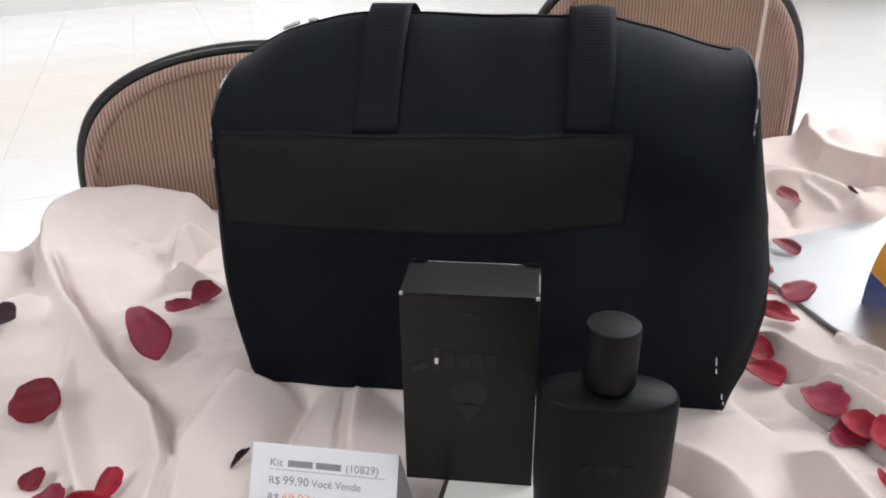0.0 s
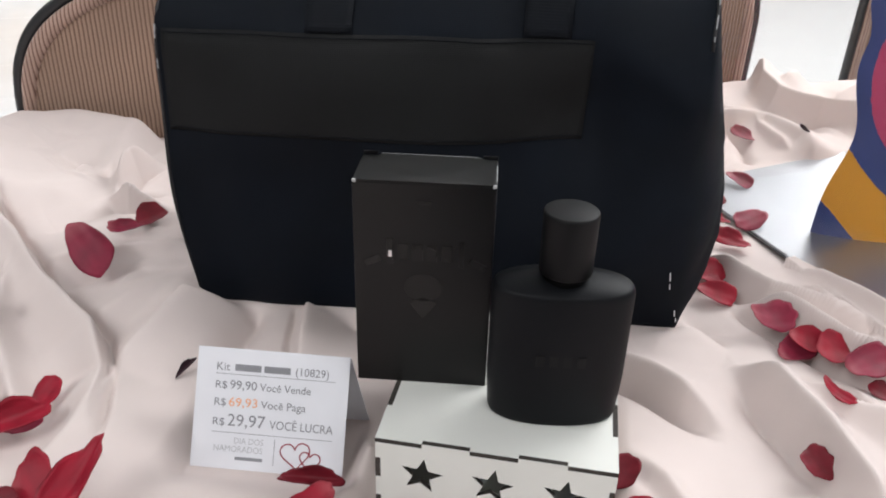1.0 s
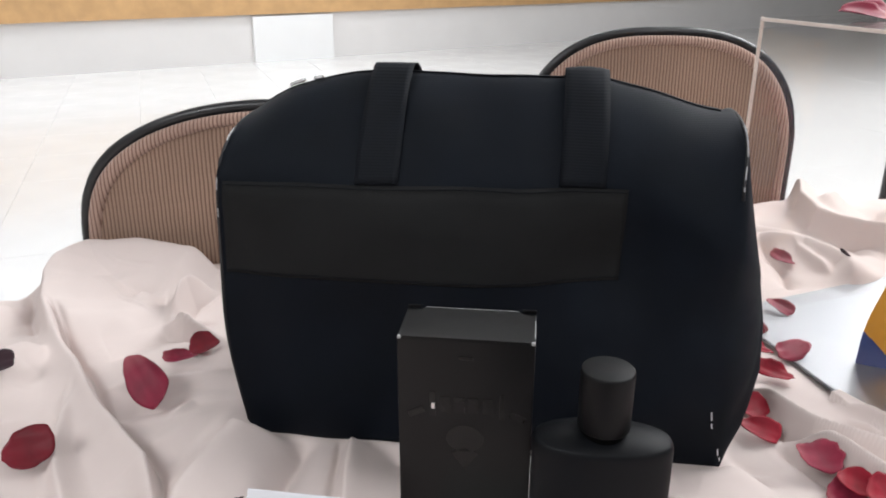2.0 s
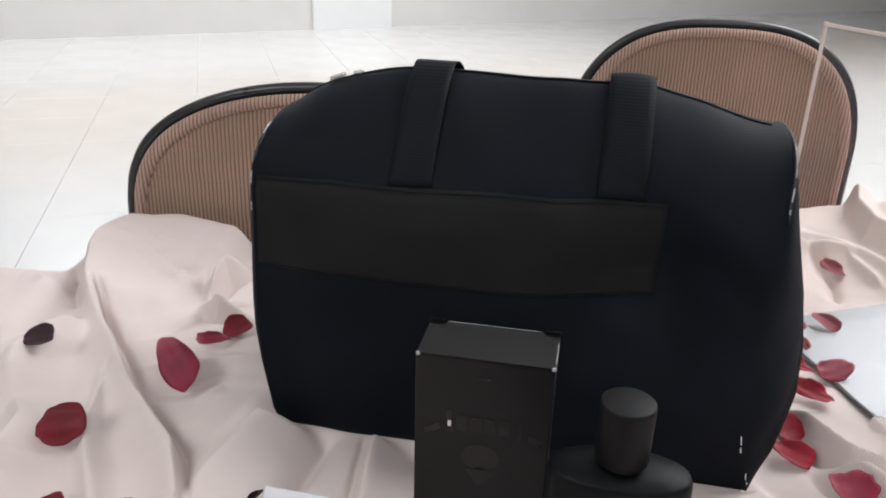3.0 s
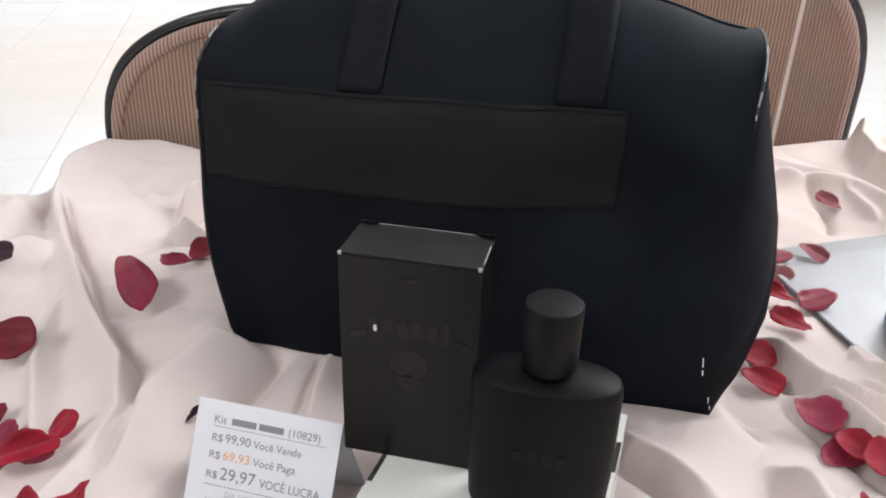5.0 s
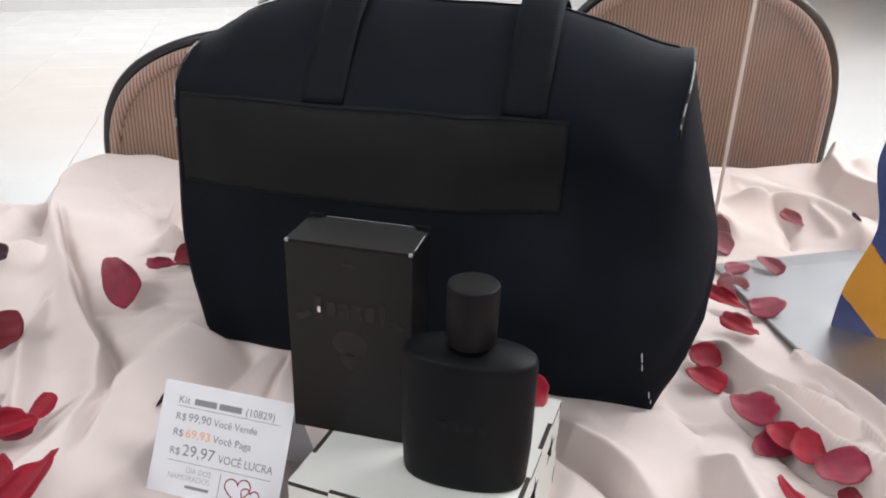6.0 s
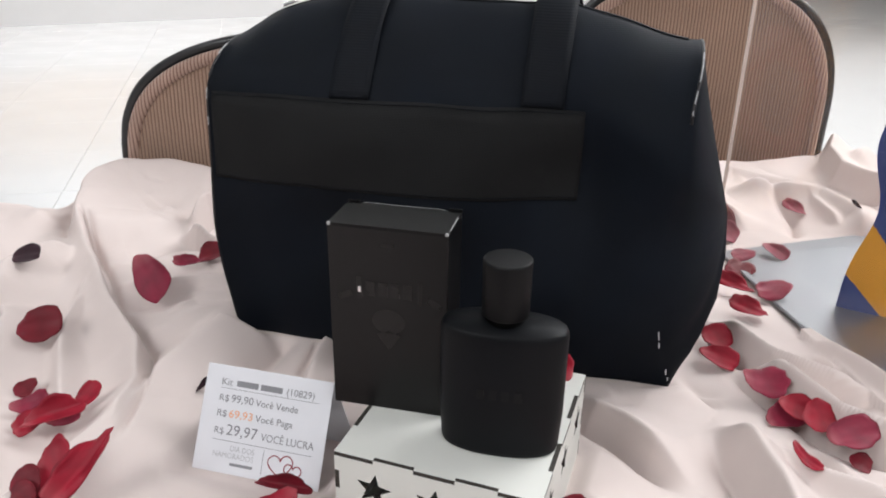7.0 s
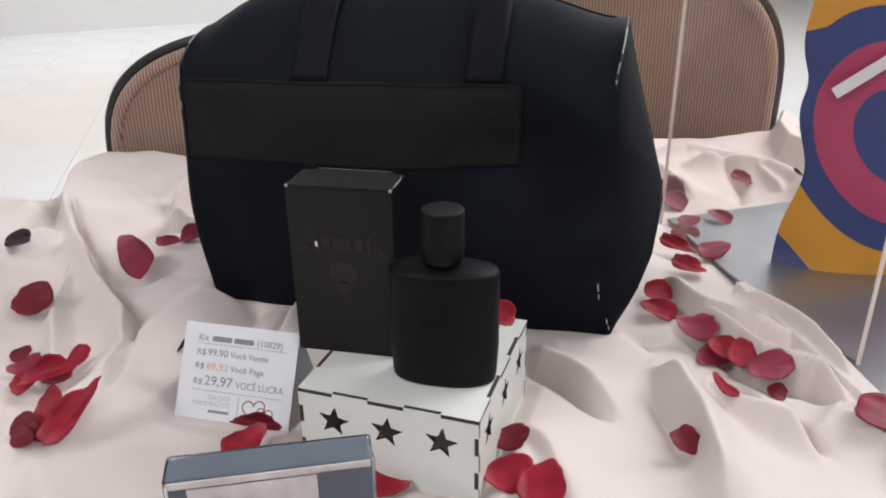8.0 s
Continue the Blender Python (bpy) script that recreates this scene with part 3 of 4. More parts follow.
def chair(m, top, half, bow, label):
    """A padded stacking chair: ribbed back with a vinyl rim, seat and tube legs. Origin on the floor under the middle of its back."""
    c = thing("chair", m, label, "chair", "chairs behind the table")
    inner = arch(0, half, top, 0.59, 0.026, bow=bow)
    cen = (0, top - 0.22)
    rows = []
    for k, f in enumerate((0.0, 0.25, 0.5, 0.75, 0.92, 1.0)):
        rows.append([(cen[0] + (x - cen[0]) * f, -0.010 * (1 - f ** 2) - 0.0115, cen[1] + (z - cen[1]) * f) for x, z in inner])
    part("backrest", sheet_grid(rows, True), M_CORD, c, "brown ribbed corduroy back pad", True)
    rim = []
    for k in range(7):
        a = math.pi * k / 6
        sh = 0.011 + 0.016 * (1 - math.cos(a)) / 2
        rim.append([(x, -0.011 - 0.006 * math.sin(a), z) for x, z in arch(0, half, top, 0.585, sh, bow=bow)])
    part("welt", sheet_grid(rim), M_CORD_RIM, c, "pinkish ribbed welt", True)
    part("rim", tube([(x, 0, z) for x, z in arch(0, half - 0.006, top - 0.006, 0.58, bow=bow)], 0.0085, 8), M_VINYL, c, "black vinyl edging", True)
    shell = bmesh.new()
    vs = [shell.verts.new((x, 0.012, z)) for x, z in arch(0, half - 0.003, top - 0.003, 0.58, bow=bow)]
    shell.faces.new(vs)
    got = bmesh.ops.extrude_face_region(shell, geom=shell.faces[:])
    bmesh.ops.translate(shell, vec=(0, -0.018, 0), verts=[g for g in got["geom"] if isinstance(g, bmesh.types.BMVert)])
    bmesh.ops.recalc_face_normals(shell, faces=shell.faces)
    part("back_shell", shell, M_VINYL, c)
    part("seat", box(0.46, 0.44, 0.06, (0, -0.24, 0.42), 0.02, 3), M_CORD, c, smooth=True)
    for sx in (-0.19, 0.19):
        part("leg", tube([(sx, 0.06, 0), (sx, 0.0, 0.43), (sx, 0.02, 0.75)], 0.011), M_TUBE, c, smooth=True)
        part("leg", tube([(sx, -0.44, 0), (sx, -0.42, 0.43)], 0.011), M_TUBE, c, smooth=True)
    return c


chair(pose(-0.209, 0.998, 0, 0, 0, 3), 0.967, 0.279, (0.21, 2.0, 3.0), "padded chair with brown ribbed corduroy back and black edging")
chair(pose(0.375, 1.356, 0, 0, 0, 0), 1.031, 0.243, (0.204, 2.8, 2.2), "taller padded chair with brown ribbed corduroy back and black edging")
chair(pose(1.185, 1.62, 0, 0, 0, -4), 1.030, 0.243, (0.204, 2.8, 2.2), "padded chair with ribbed back seen beyond a heap of cloth")

# ---------------------------------------------------------------- duffel bag
BAG = Matrix(((0.9951, 0.0988, 0, -0.143), (-0.0988, 0.9951, 0, 0.567), (0, 0, 1, 0.752), (0, 0, 0, 1)))
BL, BD = 0.400, 0.185


def bag_point(s, a, off=0.0):
    """A point of the bag's skin: s along its length, a round it from the front's foot (0) over the top to the back's foot (1)."""
    slack = max(0.0, math.sin(math.pi * s)) ** 0.5
    zf = 0.215 - 0.022 * slack
    top = 0.304 - 0.037 * max(0, 1 - s / 0.27) ** 2 - 0.026 * float(smooth_step((s - 0.66) / 0.34))
    ridge, power = 0.080, 0.9 + 0.55 * slack
    front = -0.010 * math.sin(math.pi * min(1, zf / 0.26))
    if a < 0.42:
        z = zf * a / 0.42
        v = -0.010 * math.sin(math.pi * min(1, z / 0.26)) - 0.003 * math.sin(math.pi * s)
        nv, nz = -1, 0
    elif a <= 0.58:
        th = math.pi * (a - 0.42) / 0.16
        c, h = math.cos(th), math.sin(th)
        if th <= math.pi / 2:
            v = ridge - (ridge - front + 0.003 * math.sin(math.pi * s)) * max(0.0, c) ** power
        else:
            v = ridge - (BD - ridge) * c
        z = zf + (top - zf) * max(0.0, h) ** power
        nv, nz = -c, h
    else:
        z = zf * (1 - a) / 0.42
        v = BD + 0.010 * math.sin(math.pi * z / 0.26)
        nv, nz = 1, 0
    if a < 0.5:
        # the slack front falls in beside the far strap and a little below the pocket
        v += 0.030 * math.exp(-((s - 0.76) / 0.17) ** 2 - ((z - 0.165) / 0.075) ** 2)
        v += 0.007 * math.exp(-((s - 0.40) / 0.16) ** 2 - ((z - 0.10) / 0.05) ** 2)
        # soft diagonal pulls from the straps to the ends and towards the feet
        for s0, z0, s1, z1, h, w in ((0.78, 0.25, 0.99, 0.19, 0.006, 0.020), (0.56, 0.24, 0.72, 0.13, 0.005, 0.022), (0.36, 0.285, 0.50, 0.24, 0.004, 0.016), (0.03, 0.245, 0.20, 0.255, 0.004, 0.014), (0.80, 0.03, 0.97, 0.10, 0.006, 0.022)):
            dx, dz = (s1 - s0) * BL, z1 - z0
            t = min(1.0, max(0.0, ((s - s0) * BL * dx + (z - z0) * dz) / (dx * dx + dz * dz)))
            d = math.hypot((s - s0) * BL - t * dx, z - z0 - t * dz)
            v -= h * math.exp(-(d / w) ** 2)
    x = BL * s
    # ends: leaning foot, swelling middle; the far seam is drawn in at half height
    hz = z / 0.28
    x += (1 - s) ** 3 * (-0.008 * math.sin(math.pi * min(1, hz * 0.9)))
    x += s ** 5 * (-0.010 + 0.004 * float(smooth_step((z - 0.235) / 0.04)) - 0.009 * math.exp(-((z - 0.12) / 0.055) ** 2) + 0.012 * math.exp(-(z / 0.025) ** 2))
    x += s ** 3 * (0.10 * max(0, v) * max(0, 1 - hz * 0.8))
    wob = 0.0045 * math.sin(7 * s + 15 * a) + 0.003 * math.sin(17 * s - 23 * a) + 0.002 * math.sin(31 * s + 9 * a + 2 * math.sin(9 * s))
    return Vector((x, v + nv * (off + wob * 0.5), z + nz * (off + wob * 0.3)))


def bag_round(s, z):
    """How far round the bag's front its skin reaches the height z."""
    lo, hi = 0.0, 0.5
    for _ in range(24):
        mid = (lo + hi) / 2
        lo, hi = (mid, hi) if bag_point(s, mid).z < z else (lo, mid)
    return lo


bag = thing("duffel_bag", BAG, "black navy nylon duffel bag standing on the cloth", "bag")
N_S, N_A = 90, 140
rows = []


def end_rings(s, sign):
    """The bag's end panel: it swells out close behind its seam, most at a third of its height."""
    base = [bag_point(s, k / (N_A - 1)) for k in range(N_A)]
    cen = Vector((base[0].x * 0.5 + base[N_A // 2].x * 0.5, BD / 2, 0.13))
    out = []
    for f in (0.985, 0.95, 0.90, 0.82, 0.70, 0.5, 0.25, 0.02):
        ring = []
        for p in base:
            q = cen + (p - cen) * f
            if sign > 0:
                swell = 0.043 * float(np.interp(q.z, [0, 0.03, 0.076, 0.13, 0.18, 0.27], [0.15, 0.72, 1.0, 0.92, 0.62, 0.14]))
            else:
                swell = 0.014 * float(np.interp(p.z, [0, 0.1, 0.2, 0.28], [0.3, 1.0, 1.0, 0.4]))
            ring.append(Vector((q.x + sign * swell * math.sqrt(1 - f * f), q.y, max(0.001, q.z))))
        out.append(ring)
    return out


rows += end_rings(0.0, -1)[::-1]
rows += [[bag_point(i / (N_S - 1), k / (N_A - 1)) for k in range(N_A)] for i in range(N_S)]
rows += end_rings(1.0, 1)
part("body", sheet_grid(rows, True), M_NYLON, bag, "black navy nylon body", True)
for s, a0 in ((0.0, 0.02), (1.0, 0.43)):
    part("piping", tube([bag_point(s, a0 + (0.98 - a0) * k / 70, -0.0004) for k in range(71)], 0.0013, 6), M_PIPING, bag, "glossy black piping", True)


def bag_band(s0, s1, z0, a1, off, thick, ns, na, lift=None):
    """A strip of fabric that lies on the bag's skin, from the front's height z0 on to a1 round the bag."""
    outer, inner = [], []
    ss = [s0 + (s1 - s0) * k / ns for k in range(ns + 1)]
    spans = [(bag_round(t, z0), a1(t) if callable(a1) else a1) for t in ss]
    for i in range(na + 1):
        at = [lo + (hi - lo) * i / na for lo, hi in spans]
        outer.append([bag_point(t, a, off + thick + (lift(a) if lift else 0)) for t, a in zip(ss, at)])
        inner.append([bag_point(t, a, off + (lift(a) if lift else 0)) for t, a in zip(ss, at)][::-1])
    bm = sheet_grid([o + i for o, i in zip(outer, inner)], True)
    bm.verts.ensure_lookup_table()
    m = 2 * (ns + 1)
    bm.faces.new(bm.verts[:m])
    bm.faces.new(bm.verts[-m:])
    bmesh.ops.recalc_face_normals(bm, faces=bm.faces)
    return bm


part("pocket", bag_band(0.010, 0.785, 0.154, lambda t: bag_round(t, 0.229), 0.0002, 0.0012, 60, 16), M_POCKET, bag, "dark grey flat front pocket", True)
for s0, s1 in ((0.264, 0.346), (0.652, 0.740)):
    part("strap", bag_band(s0, s1, 0.230, 0.573, 0.0004, 0.0012, 6, 48, lambda a: 0.006 * math.exp(-((a - 0.497) / 0.030) ** 2)), M_WEBBING, bag, "black webbing handle strap", True)
for z, s0, s1 in ((0.1565, 0.012, 0.783), (0.2265, 0.012, 0.783)):
    part("seam", tube([bag_point(s0 + (s1 - s0) * k / 60, bag_round(s0 + (s1 - s0) * k / 60, z), 0.0016) for k in range(61)], 0.0004, 5), M_WEBBING, bag, smooth=True)
part("zip", bag_band(0.03, 0.97, 0.4, 0.506, 0.0002, 0.0008, 40, 3), M_WEBBING, bag, "black zip", True)
zp = bag_point(0.10, 0.497, 0.002)
part("zip_pull", box(0.014, 0.005, 0.003, (0, 0, 0), 0.001, m=Matrix.Translation(zp) @ pose(0, 0, 0, 0, -20, 0)), M_STEELZIP, bag, "small silver zip pull")
part("zip_pull", box(0.008, 0.005, 0.003, (0, 0, 0), 0.001, m=Matrix.Translation(bag_point(0.145, 0.495, 0.002)) @ pose(0, 0, 0, 0, -8, 0)), M_STEELZIP, bag, "small silver zip pull")
# a few stitches; their strong white also paints the seam's small glints
for z, ln in ((0.050, 0.0075), (0.042, 0.0045), (0.014, 0.0055), (0.008, 0.003)):
    q = bag_point(1.0, bag_round(1.0, z), 0.0014)
    part("stitch", box(0.0007, 0.0007, ln, (0, 0, 0), m=Matrix.Translation(q) @ pose(0, 0, 0, 0, -8, 0)), M_GIFTWHITE, bag, "white loose stitch, its glint put into the colour")
# short pale tubes put the glints along both pipings into colour
for s, zs in ((1.0, (0.274, 0.258)), (1.0, (0.252, 0.244)), (1.0, (0.239, 0.236)), (0.0, (0.232, 0.222)), (0.0, (0.207, 0.200)), (0.0, (0.262, 0.256))):
    run = [zs[0] + (zs[1] - zs[0]) * k / 6 for k in range(7)]
    part("piping_glint", tube([bag_point(s, bag_round(s, z), 0.0010) for z in run], 0.0006, 5), M_PIPING_GLINT, bag, "glint on the piping, drawn as a pale strip")

# ---------------------------------------------------------------- white wooden box with stars
WZ, WTOP = 0.745, 0.8155
WH, WW, WD = WTOP - WZ, 0.1325, 0.142
WB = pose(0.022, 0.320, WZ, 0, 0, -11.3)
wood_box = thing("wooden_box", WB, "white painted laser-cut wooden box with star holes", "box")
TH = 0.003


def toothed(length, height, tooth, n, edges, first):
    """An outline of that size whose edges (bottom, right, top, left) are cut into teeth."""
    pts = []
    corners = [(0, 0), (length, 0), (length, height), (0, height)]
    for e in range(4):
        a, b = Vector(corners[e]), Vector(corners[(e + 1) % 4])
        d = (b - a).normalized()
        inw = Vector((-d.y, d.x)) * tooth
        if not edges[e]:
            pts.append(a)
            continue
        ln = (b - a).length
        for k in range(n[e]):
            cut = (k + first[e]) % 2 == 0
            p0, p1 = a + d * ln * k / n[e], a + d * ln * (k + 1) / n[e]
            pts += [p0 + inw, p1 + inw] if cut else [p0, p1]
    out = []
    for p in pts:
        if not out or (p - out[-1]).length > 1e-6:
            out.append(p)
    return [(p.x, p.y) for p in out]


def star(cx, cz, r, turn=0.0):
    return [(cx + (r if k % 2 == 0 else r * 0.42) * math.sin(k * math.pi / 5 + turn), cz + (r if k % 2 == 0 else r * 0.42) * math.cos(k * math.pi / 5 + turn)) for k in range(10)]


zc = WH - 0.023
front_holes = [star(WW * (0.2 + 0.3 * k), zc, 0.0125, 0.12) for k in range(3)]
side_holes = [star(WD * (0.18 + 0.32 * k), zc, 0.0125, 0.1) for k in range(3)]
front_loop = toothed(WW, WH, TH, (1, 5, 5, 5), (0, 1, 1, 1), (0, 1, 0, 1))
side_loop = toothed(WD, WH, TH, (1, 5, 5, 5), (0, 1, 1, 1), (0, 0, 0, 0))
part("front_panel", prism(front_loop, TH, front_holes), [M_WHITE, M_BURNT], wood_box)
bm = prism(front_loop, TH, ())
bm.transform(Matrix.Translation((0, WD - TH, 0)))
part("back_panel", bm, [M_WHITE, M_BURNT], wood_box)
bm = prism(side_loop, TH, side_holes)
bm.transform(Matrix.Translation((WW, 0, 0)) @ pose(0, 0, 0, 0, 0, 90))
part("side_panel", bm, [M_WHITE, M_BURNT], wood_box)
bm = prism(side_loop, TH, side_holes)
bm.transform(Matrix.Translation((TH, 0, 0)) @ pose(0, 0, 0, 0, 0, 90))
part("side_panel", bm, [M_WHITE, M_BURNT], wood_box)
top_loop = toothed(WW, WD, TH, (5, 5, 5, 5), (1, 1, 1, 1), (1, 1, 1, 1))
bm = prism(top_loop, TH, ())
bm.transform(Matrix.Translation((0, 0, WH)) @ pose(0, 0, 0, 90, 0, 0) @ Matrix.Diagonal((1, -1, 1, 1)))
zs = [v.co.z for v in bm.verts]
ys = [v.co.y for v in bm.verts]
bmesh.ops.translate(bm, vec=(0, -min(ys), WH - max(zs)), verts=bm.verts)
bmesh.ops.recalc_face_normals(bm, faces=bm.faces)
part("lid", bm, [M_WHITE, M_BURNT], wood_box)
part("bottom_panel", box(WW - 2 * TH, WD - 2 * TH, TH, (WW / 2, WD / 2, 0)), [M_WHITE], wood_box)

# ---------------------------------------------------------------- carton
CW, CD, CH = 0.0775, 0.0395, 0.1320
CARTON = pose(0.0085, 0.3725, WTOP, 0, 0, -4.8)
carton = thing("perfume_carton", CARTON, "black cardboard perfume carton with glossy print, standing on a white box", "carton")
part("body", box(CW, CD, CH - 0.0012, (CW / 2, CD / 2, 0), 0.0006), M_CARTON, carton)
lid = [(0.0005, 0), (CW - 0.0005, 0), (CW - 0.0005, CD - 0.006), (CW - 0.006, CD - 0.0055), (CW - 0.010, CD - 0.0005), (0.011, CD - 0.0005), (0.0095, CD - 0.005), (0.0005, CD - 0.0055)]
bm = bmesh.new()
a = [bm.verts.new((x, y, CH - 0.0011)) for x, y in lid]
b = [bm.verts.new((x, y, CH)) for x, y in lid]
bm.faces.new(b)
bm.faces.new(a[::-1])
for i in range(len(lid)):
    bm.faces.new((a[i], a[(i + 1) % len(lid)], b[(i + 1) % len(lid)], b[i]))
flap = part("top_flap", bm, M_CARTON, carton)
part("worn_edge", box(CW - 0.022, 0.0007, 0.0006, (CW / 2, CD - 0.0002, CH - 0.0006), 0.0002), M_CARTON_EDGE, flap, "pale worn cardboard edge")
part("worn_edge", box(CW - 0.002, 0.0005, 0.0005, (CW / 2, 0.0001, CH - 0.0006), 0.0001), M_CARTON, flap)
part("worn_edge", box(0.0006, CD * 0.55, 0.0006, (CW - 0.0003, CD * 0.42, CH - 0.0005), 0.0001), M_CARTON_EDGE, flap, "pale worn cardboard edge")
for cx in (0.0012, CW - 0.0012):
    part("worn_corner", box(0.0022, 0.0016, 0.0020, (cx, 0.0005, CH - 0.0019), 0.0005), M_CARTON_EDGE, flap, "scuffed pale corner")
for sx in (0.0045, CW - 0.004):
    part("tab", box(0.0085, 0.0008, 0.0020, (sx, CD - 0.0004, CH - 0.0008), 0.0002), M_CARTON, flap)


def print_bar(x, z, w, h, parent, mat, y=-0.0002, t=0.0004, tilt=0):
    return part("print", box(w, t, h, (0, 0, -h / 2), m=Matrix.Translation((x, y, z)) @ pose(0, 0, 0, 0, tilt, 0)), mat, parent)


for k, (x, w, h) in enumerate(((0.020, 0.0035, 0.016), (0.0275, 0.006, 0.010), (0.0355, 0.006, 0.010), (0.0435, 0.006, 0.010), (0.0520, 0.006, 0.010), (0.060, 0.003, 0.016))):
    print_bar(x, 0.0895, w, h, carton, M_GLOSSBLACK)
print_bar(0.0105, 0.0835, 0.010, 0.004, carton, M_GLOSSBLACK, tilt=-25)
print_bar(0.069, 0.0835, 0.010, 0.004, carton, M_GLOSSBLACK, tilt=25)
print_bar(0.039, 0.120, 0.008, 0.002, carton, M_GLOSSBLACK)
bm = prism([(0.039 + 0.011 * math.sin(k * math.tau / 18), 0.067 + 0.009 * math.cos(k * math.tau / 18)) for k in range(18)], 0.0004)
bm.transform(Matrix.Translation((0, -0.0002, 0)))
part("print", bm, M_GLOSSBLACK, carton)
bm = prism([(0.039 - 0.008, 0.057), (0.039, 0.046), (0.039 + 0.008, 0.057), (0.039, 0.061)], 0.0004)
bm.transform(Matrix.Translation((0, -0.0002, 0)))
part("print", bm, M_GLOSSBLACK, carton)
# a small metal block stands in for a bright reflection on the print
part("print_glint", box(0.0022, 0.0012, 0.0042, (0.0205, -0.0006, 0.0865), 0.0005), M_STEELZIP, carton, "bright glint on the print, added as a metal piece")

# ---------------------------------------------------------------- bottle
bottle = thing("perfume_bottle", pose(0.1228, 0.3480, WTOP, 0, 0, -3), "matte black oval perfume bottle with cylindrical cap", "bottle")
prof = [(0.88, 0), (0.945, 0.0012), (0.965, 0.004), (1.0, 0.028), (1.0, 0.0795), (0.992, 0.0825), (0.970, 0.0845), (0.93, 0.0855), (0.55, 0.0880), (0.30, 0.0890)]
part("glass", lathe(prof, 56, 0.0385, 0.0190, 2.3), M_BOTTLE, bottle, "matte black oval body", True)
part("collar", lathe([(0.0120, 0.086), (0.0120, 0.094), (0.011, 0.095)], 32), M_GLOSSBLACK, bottle, smooth=True)
cap = part("cap", lathe([(0.0138, 0.0920), (0.0142, 0.0928), (0.0145, 0.1250), (0.0143, 0.1266), (0.0137, 0.1272), (0.0134, 0.1273)], 48), M_CAP, bottle, "matte black cylindrical cap", True)
for k in range(4):
    part("print", box(0.0045, 0.0004, 0.007, (-0.011 + 0.0075 * k, -0.01880, 0.042)), M_PRINT, bottle)


# ---------------------------------------------------------------- price card
CARD_W, CARD_S = 0.0990, 0.0765
card_front = Matrix.Translation((-0.1005, 0.3665, 0.7490)) @ pose(0, 0, 0, 0, 0, -6.5) @ pose(0, 0, 0, -30, 0, 0)
card = thing("price_card", card_front, "white folded paper price card with printed offer, standing on the cloth", "price card")
part("front_leaf", box(CARD_W, 0.0006, CARD_S, (CARD_W / 2, 0, 0)), M_PAPER, card)
bm = box(CARD_W, 0.0006, 0.070, (CARD_W / 2, 0, -0.070))
for v in bm.verts:
    v.co.x -= 0.10 * v.co.z
bm.transform(Matrix.Translation((0, 0.0004, CARD_S)) @ pose(0, 0, 0, 46, 0, 0))
part("back_leaf", bm, M_PAPER, card)


def lettering(text, size, x, z, mat, parent, width=None, right=False):
    """Printed words on the card's front leaf."""
    cu = bpy.data.curves.new("lettering", "FONT")
    cu.body, cu.size, cu.resolution_u = text, size, 3
    cu.align_x = "RIGHT" if right else "LEFT"
    tmp = bpy.data.objects.new("lettering", cu)
    me = bpy.data.meshes.new_from_object(tmp)
    bpy.data.objects.remove(tmp)
    xs = [v.co.x for v in me.vertices]
    sx = 1.0 if width is None else width / (max(xs) - min(xs))
    for v in me.vertices:
        v.co = Vector((x + v.co.x * sx, -0.00055, z + v.co.y))
    me.materials.append(mat)
    ob = new("lettering", me)
    ob.parent = parent
    return ob


def card_bar(x, z, w, h, mat):
    return part("printed_bar", box(w, 0.0002, h, (x + w / 2, -0.0005, z)), mat, card)


X0 = 0.0125
lettering("Kit", 0.0072, X0, 0.0625, M_INK, card, 0.0085)
for bx, bw in ((0.0250, 0.017), (0.0440, 0.017)):
    card_bar(bx, 0.0627, bw, 0.0042, M_INK)
lettering("(10829)", 0.0072, 0.0640, 0.0625, M_INK, card, 0.0215)
card_bar(X0, 0.0602, 0.078, 0.0003, M_INK)
lettering("R$", 0.0068, X0, 0.0510, M_INK, card, 0.0075)
lettering("99,90", 0.0080, 0.0222, 0.0510, M_INK, card, 0.0175)
lettering("Você Vende", 0.0070, 0.0420, 0.0510, M_INK, card, 0.0330)
lettering("R$", 0.0068, X0, 0.0400, M_INK, card, 0.0075)
lettering("69,93", 0.0080, 0.0222, 0.0400, M_INK_ORANGE, card, 0.0185)
lettering("Você Paga", 0.0070, 0.0435, 0.0400, M_INK, card, 0.0290)
lettering("R$", 0.0068, X0, 0.0275, M_INK, card, 0.0075)
lettering("29,97", 0.0110, 0.0222, 0.0275, M_INK, card, 0.0245)
lettering("VOCÊ LUCRA", 0.0078, 0.0500, 0.0275, M_INK, card, 0.0410)
card_bar(X0, 0.0230, 0.078, 0.0003, M_INK)
lettering("DIA DOS", 0.0055, 0.0470, 0.0165, M_INK_LIGHT, card, 0.0190, True)
lettering("NAMORADOS", 0.0055, 0.0470, 0.0112, M_INK_LIGHT, card, 0.0320, True)
card_bar(0.0290, 0.0062, 0.0180, 0.0020, M_INK)
card_bar(0.0540, 0.0045, 0.0003, 0.0165, M_INK)


def heart(cx, cz, s, turn):
    pts = []
    for k in range(29):
        t = math.tau * k / 29
        hx, hz = 16 * math.sin(t) ** 3, 13 * math.cos(t) - 5 * math.cos(2 * t) - 2 * math.cos(3 * t) - math.cos(4 * t)
        c, sn = math.cos(turn), math.sin(turn)
        pts.append((cx + s * (hx * c - hz * sn), -0.0005, cz + s * (hx * sn + hz * c)))
    return pts


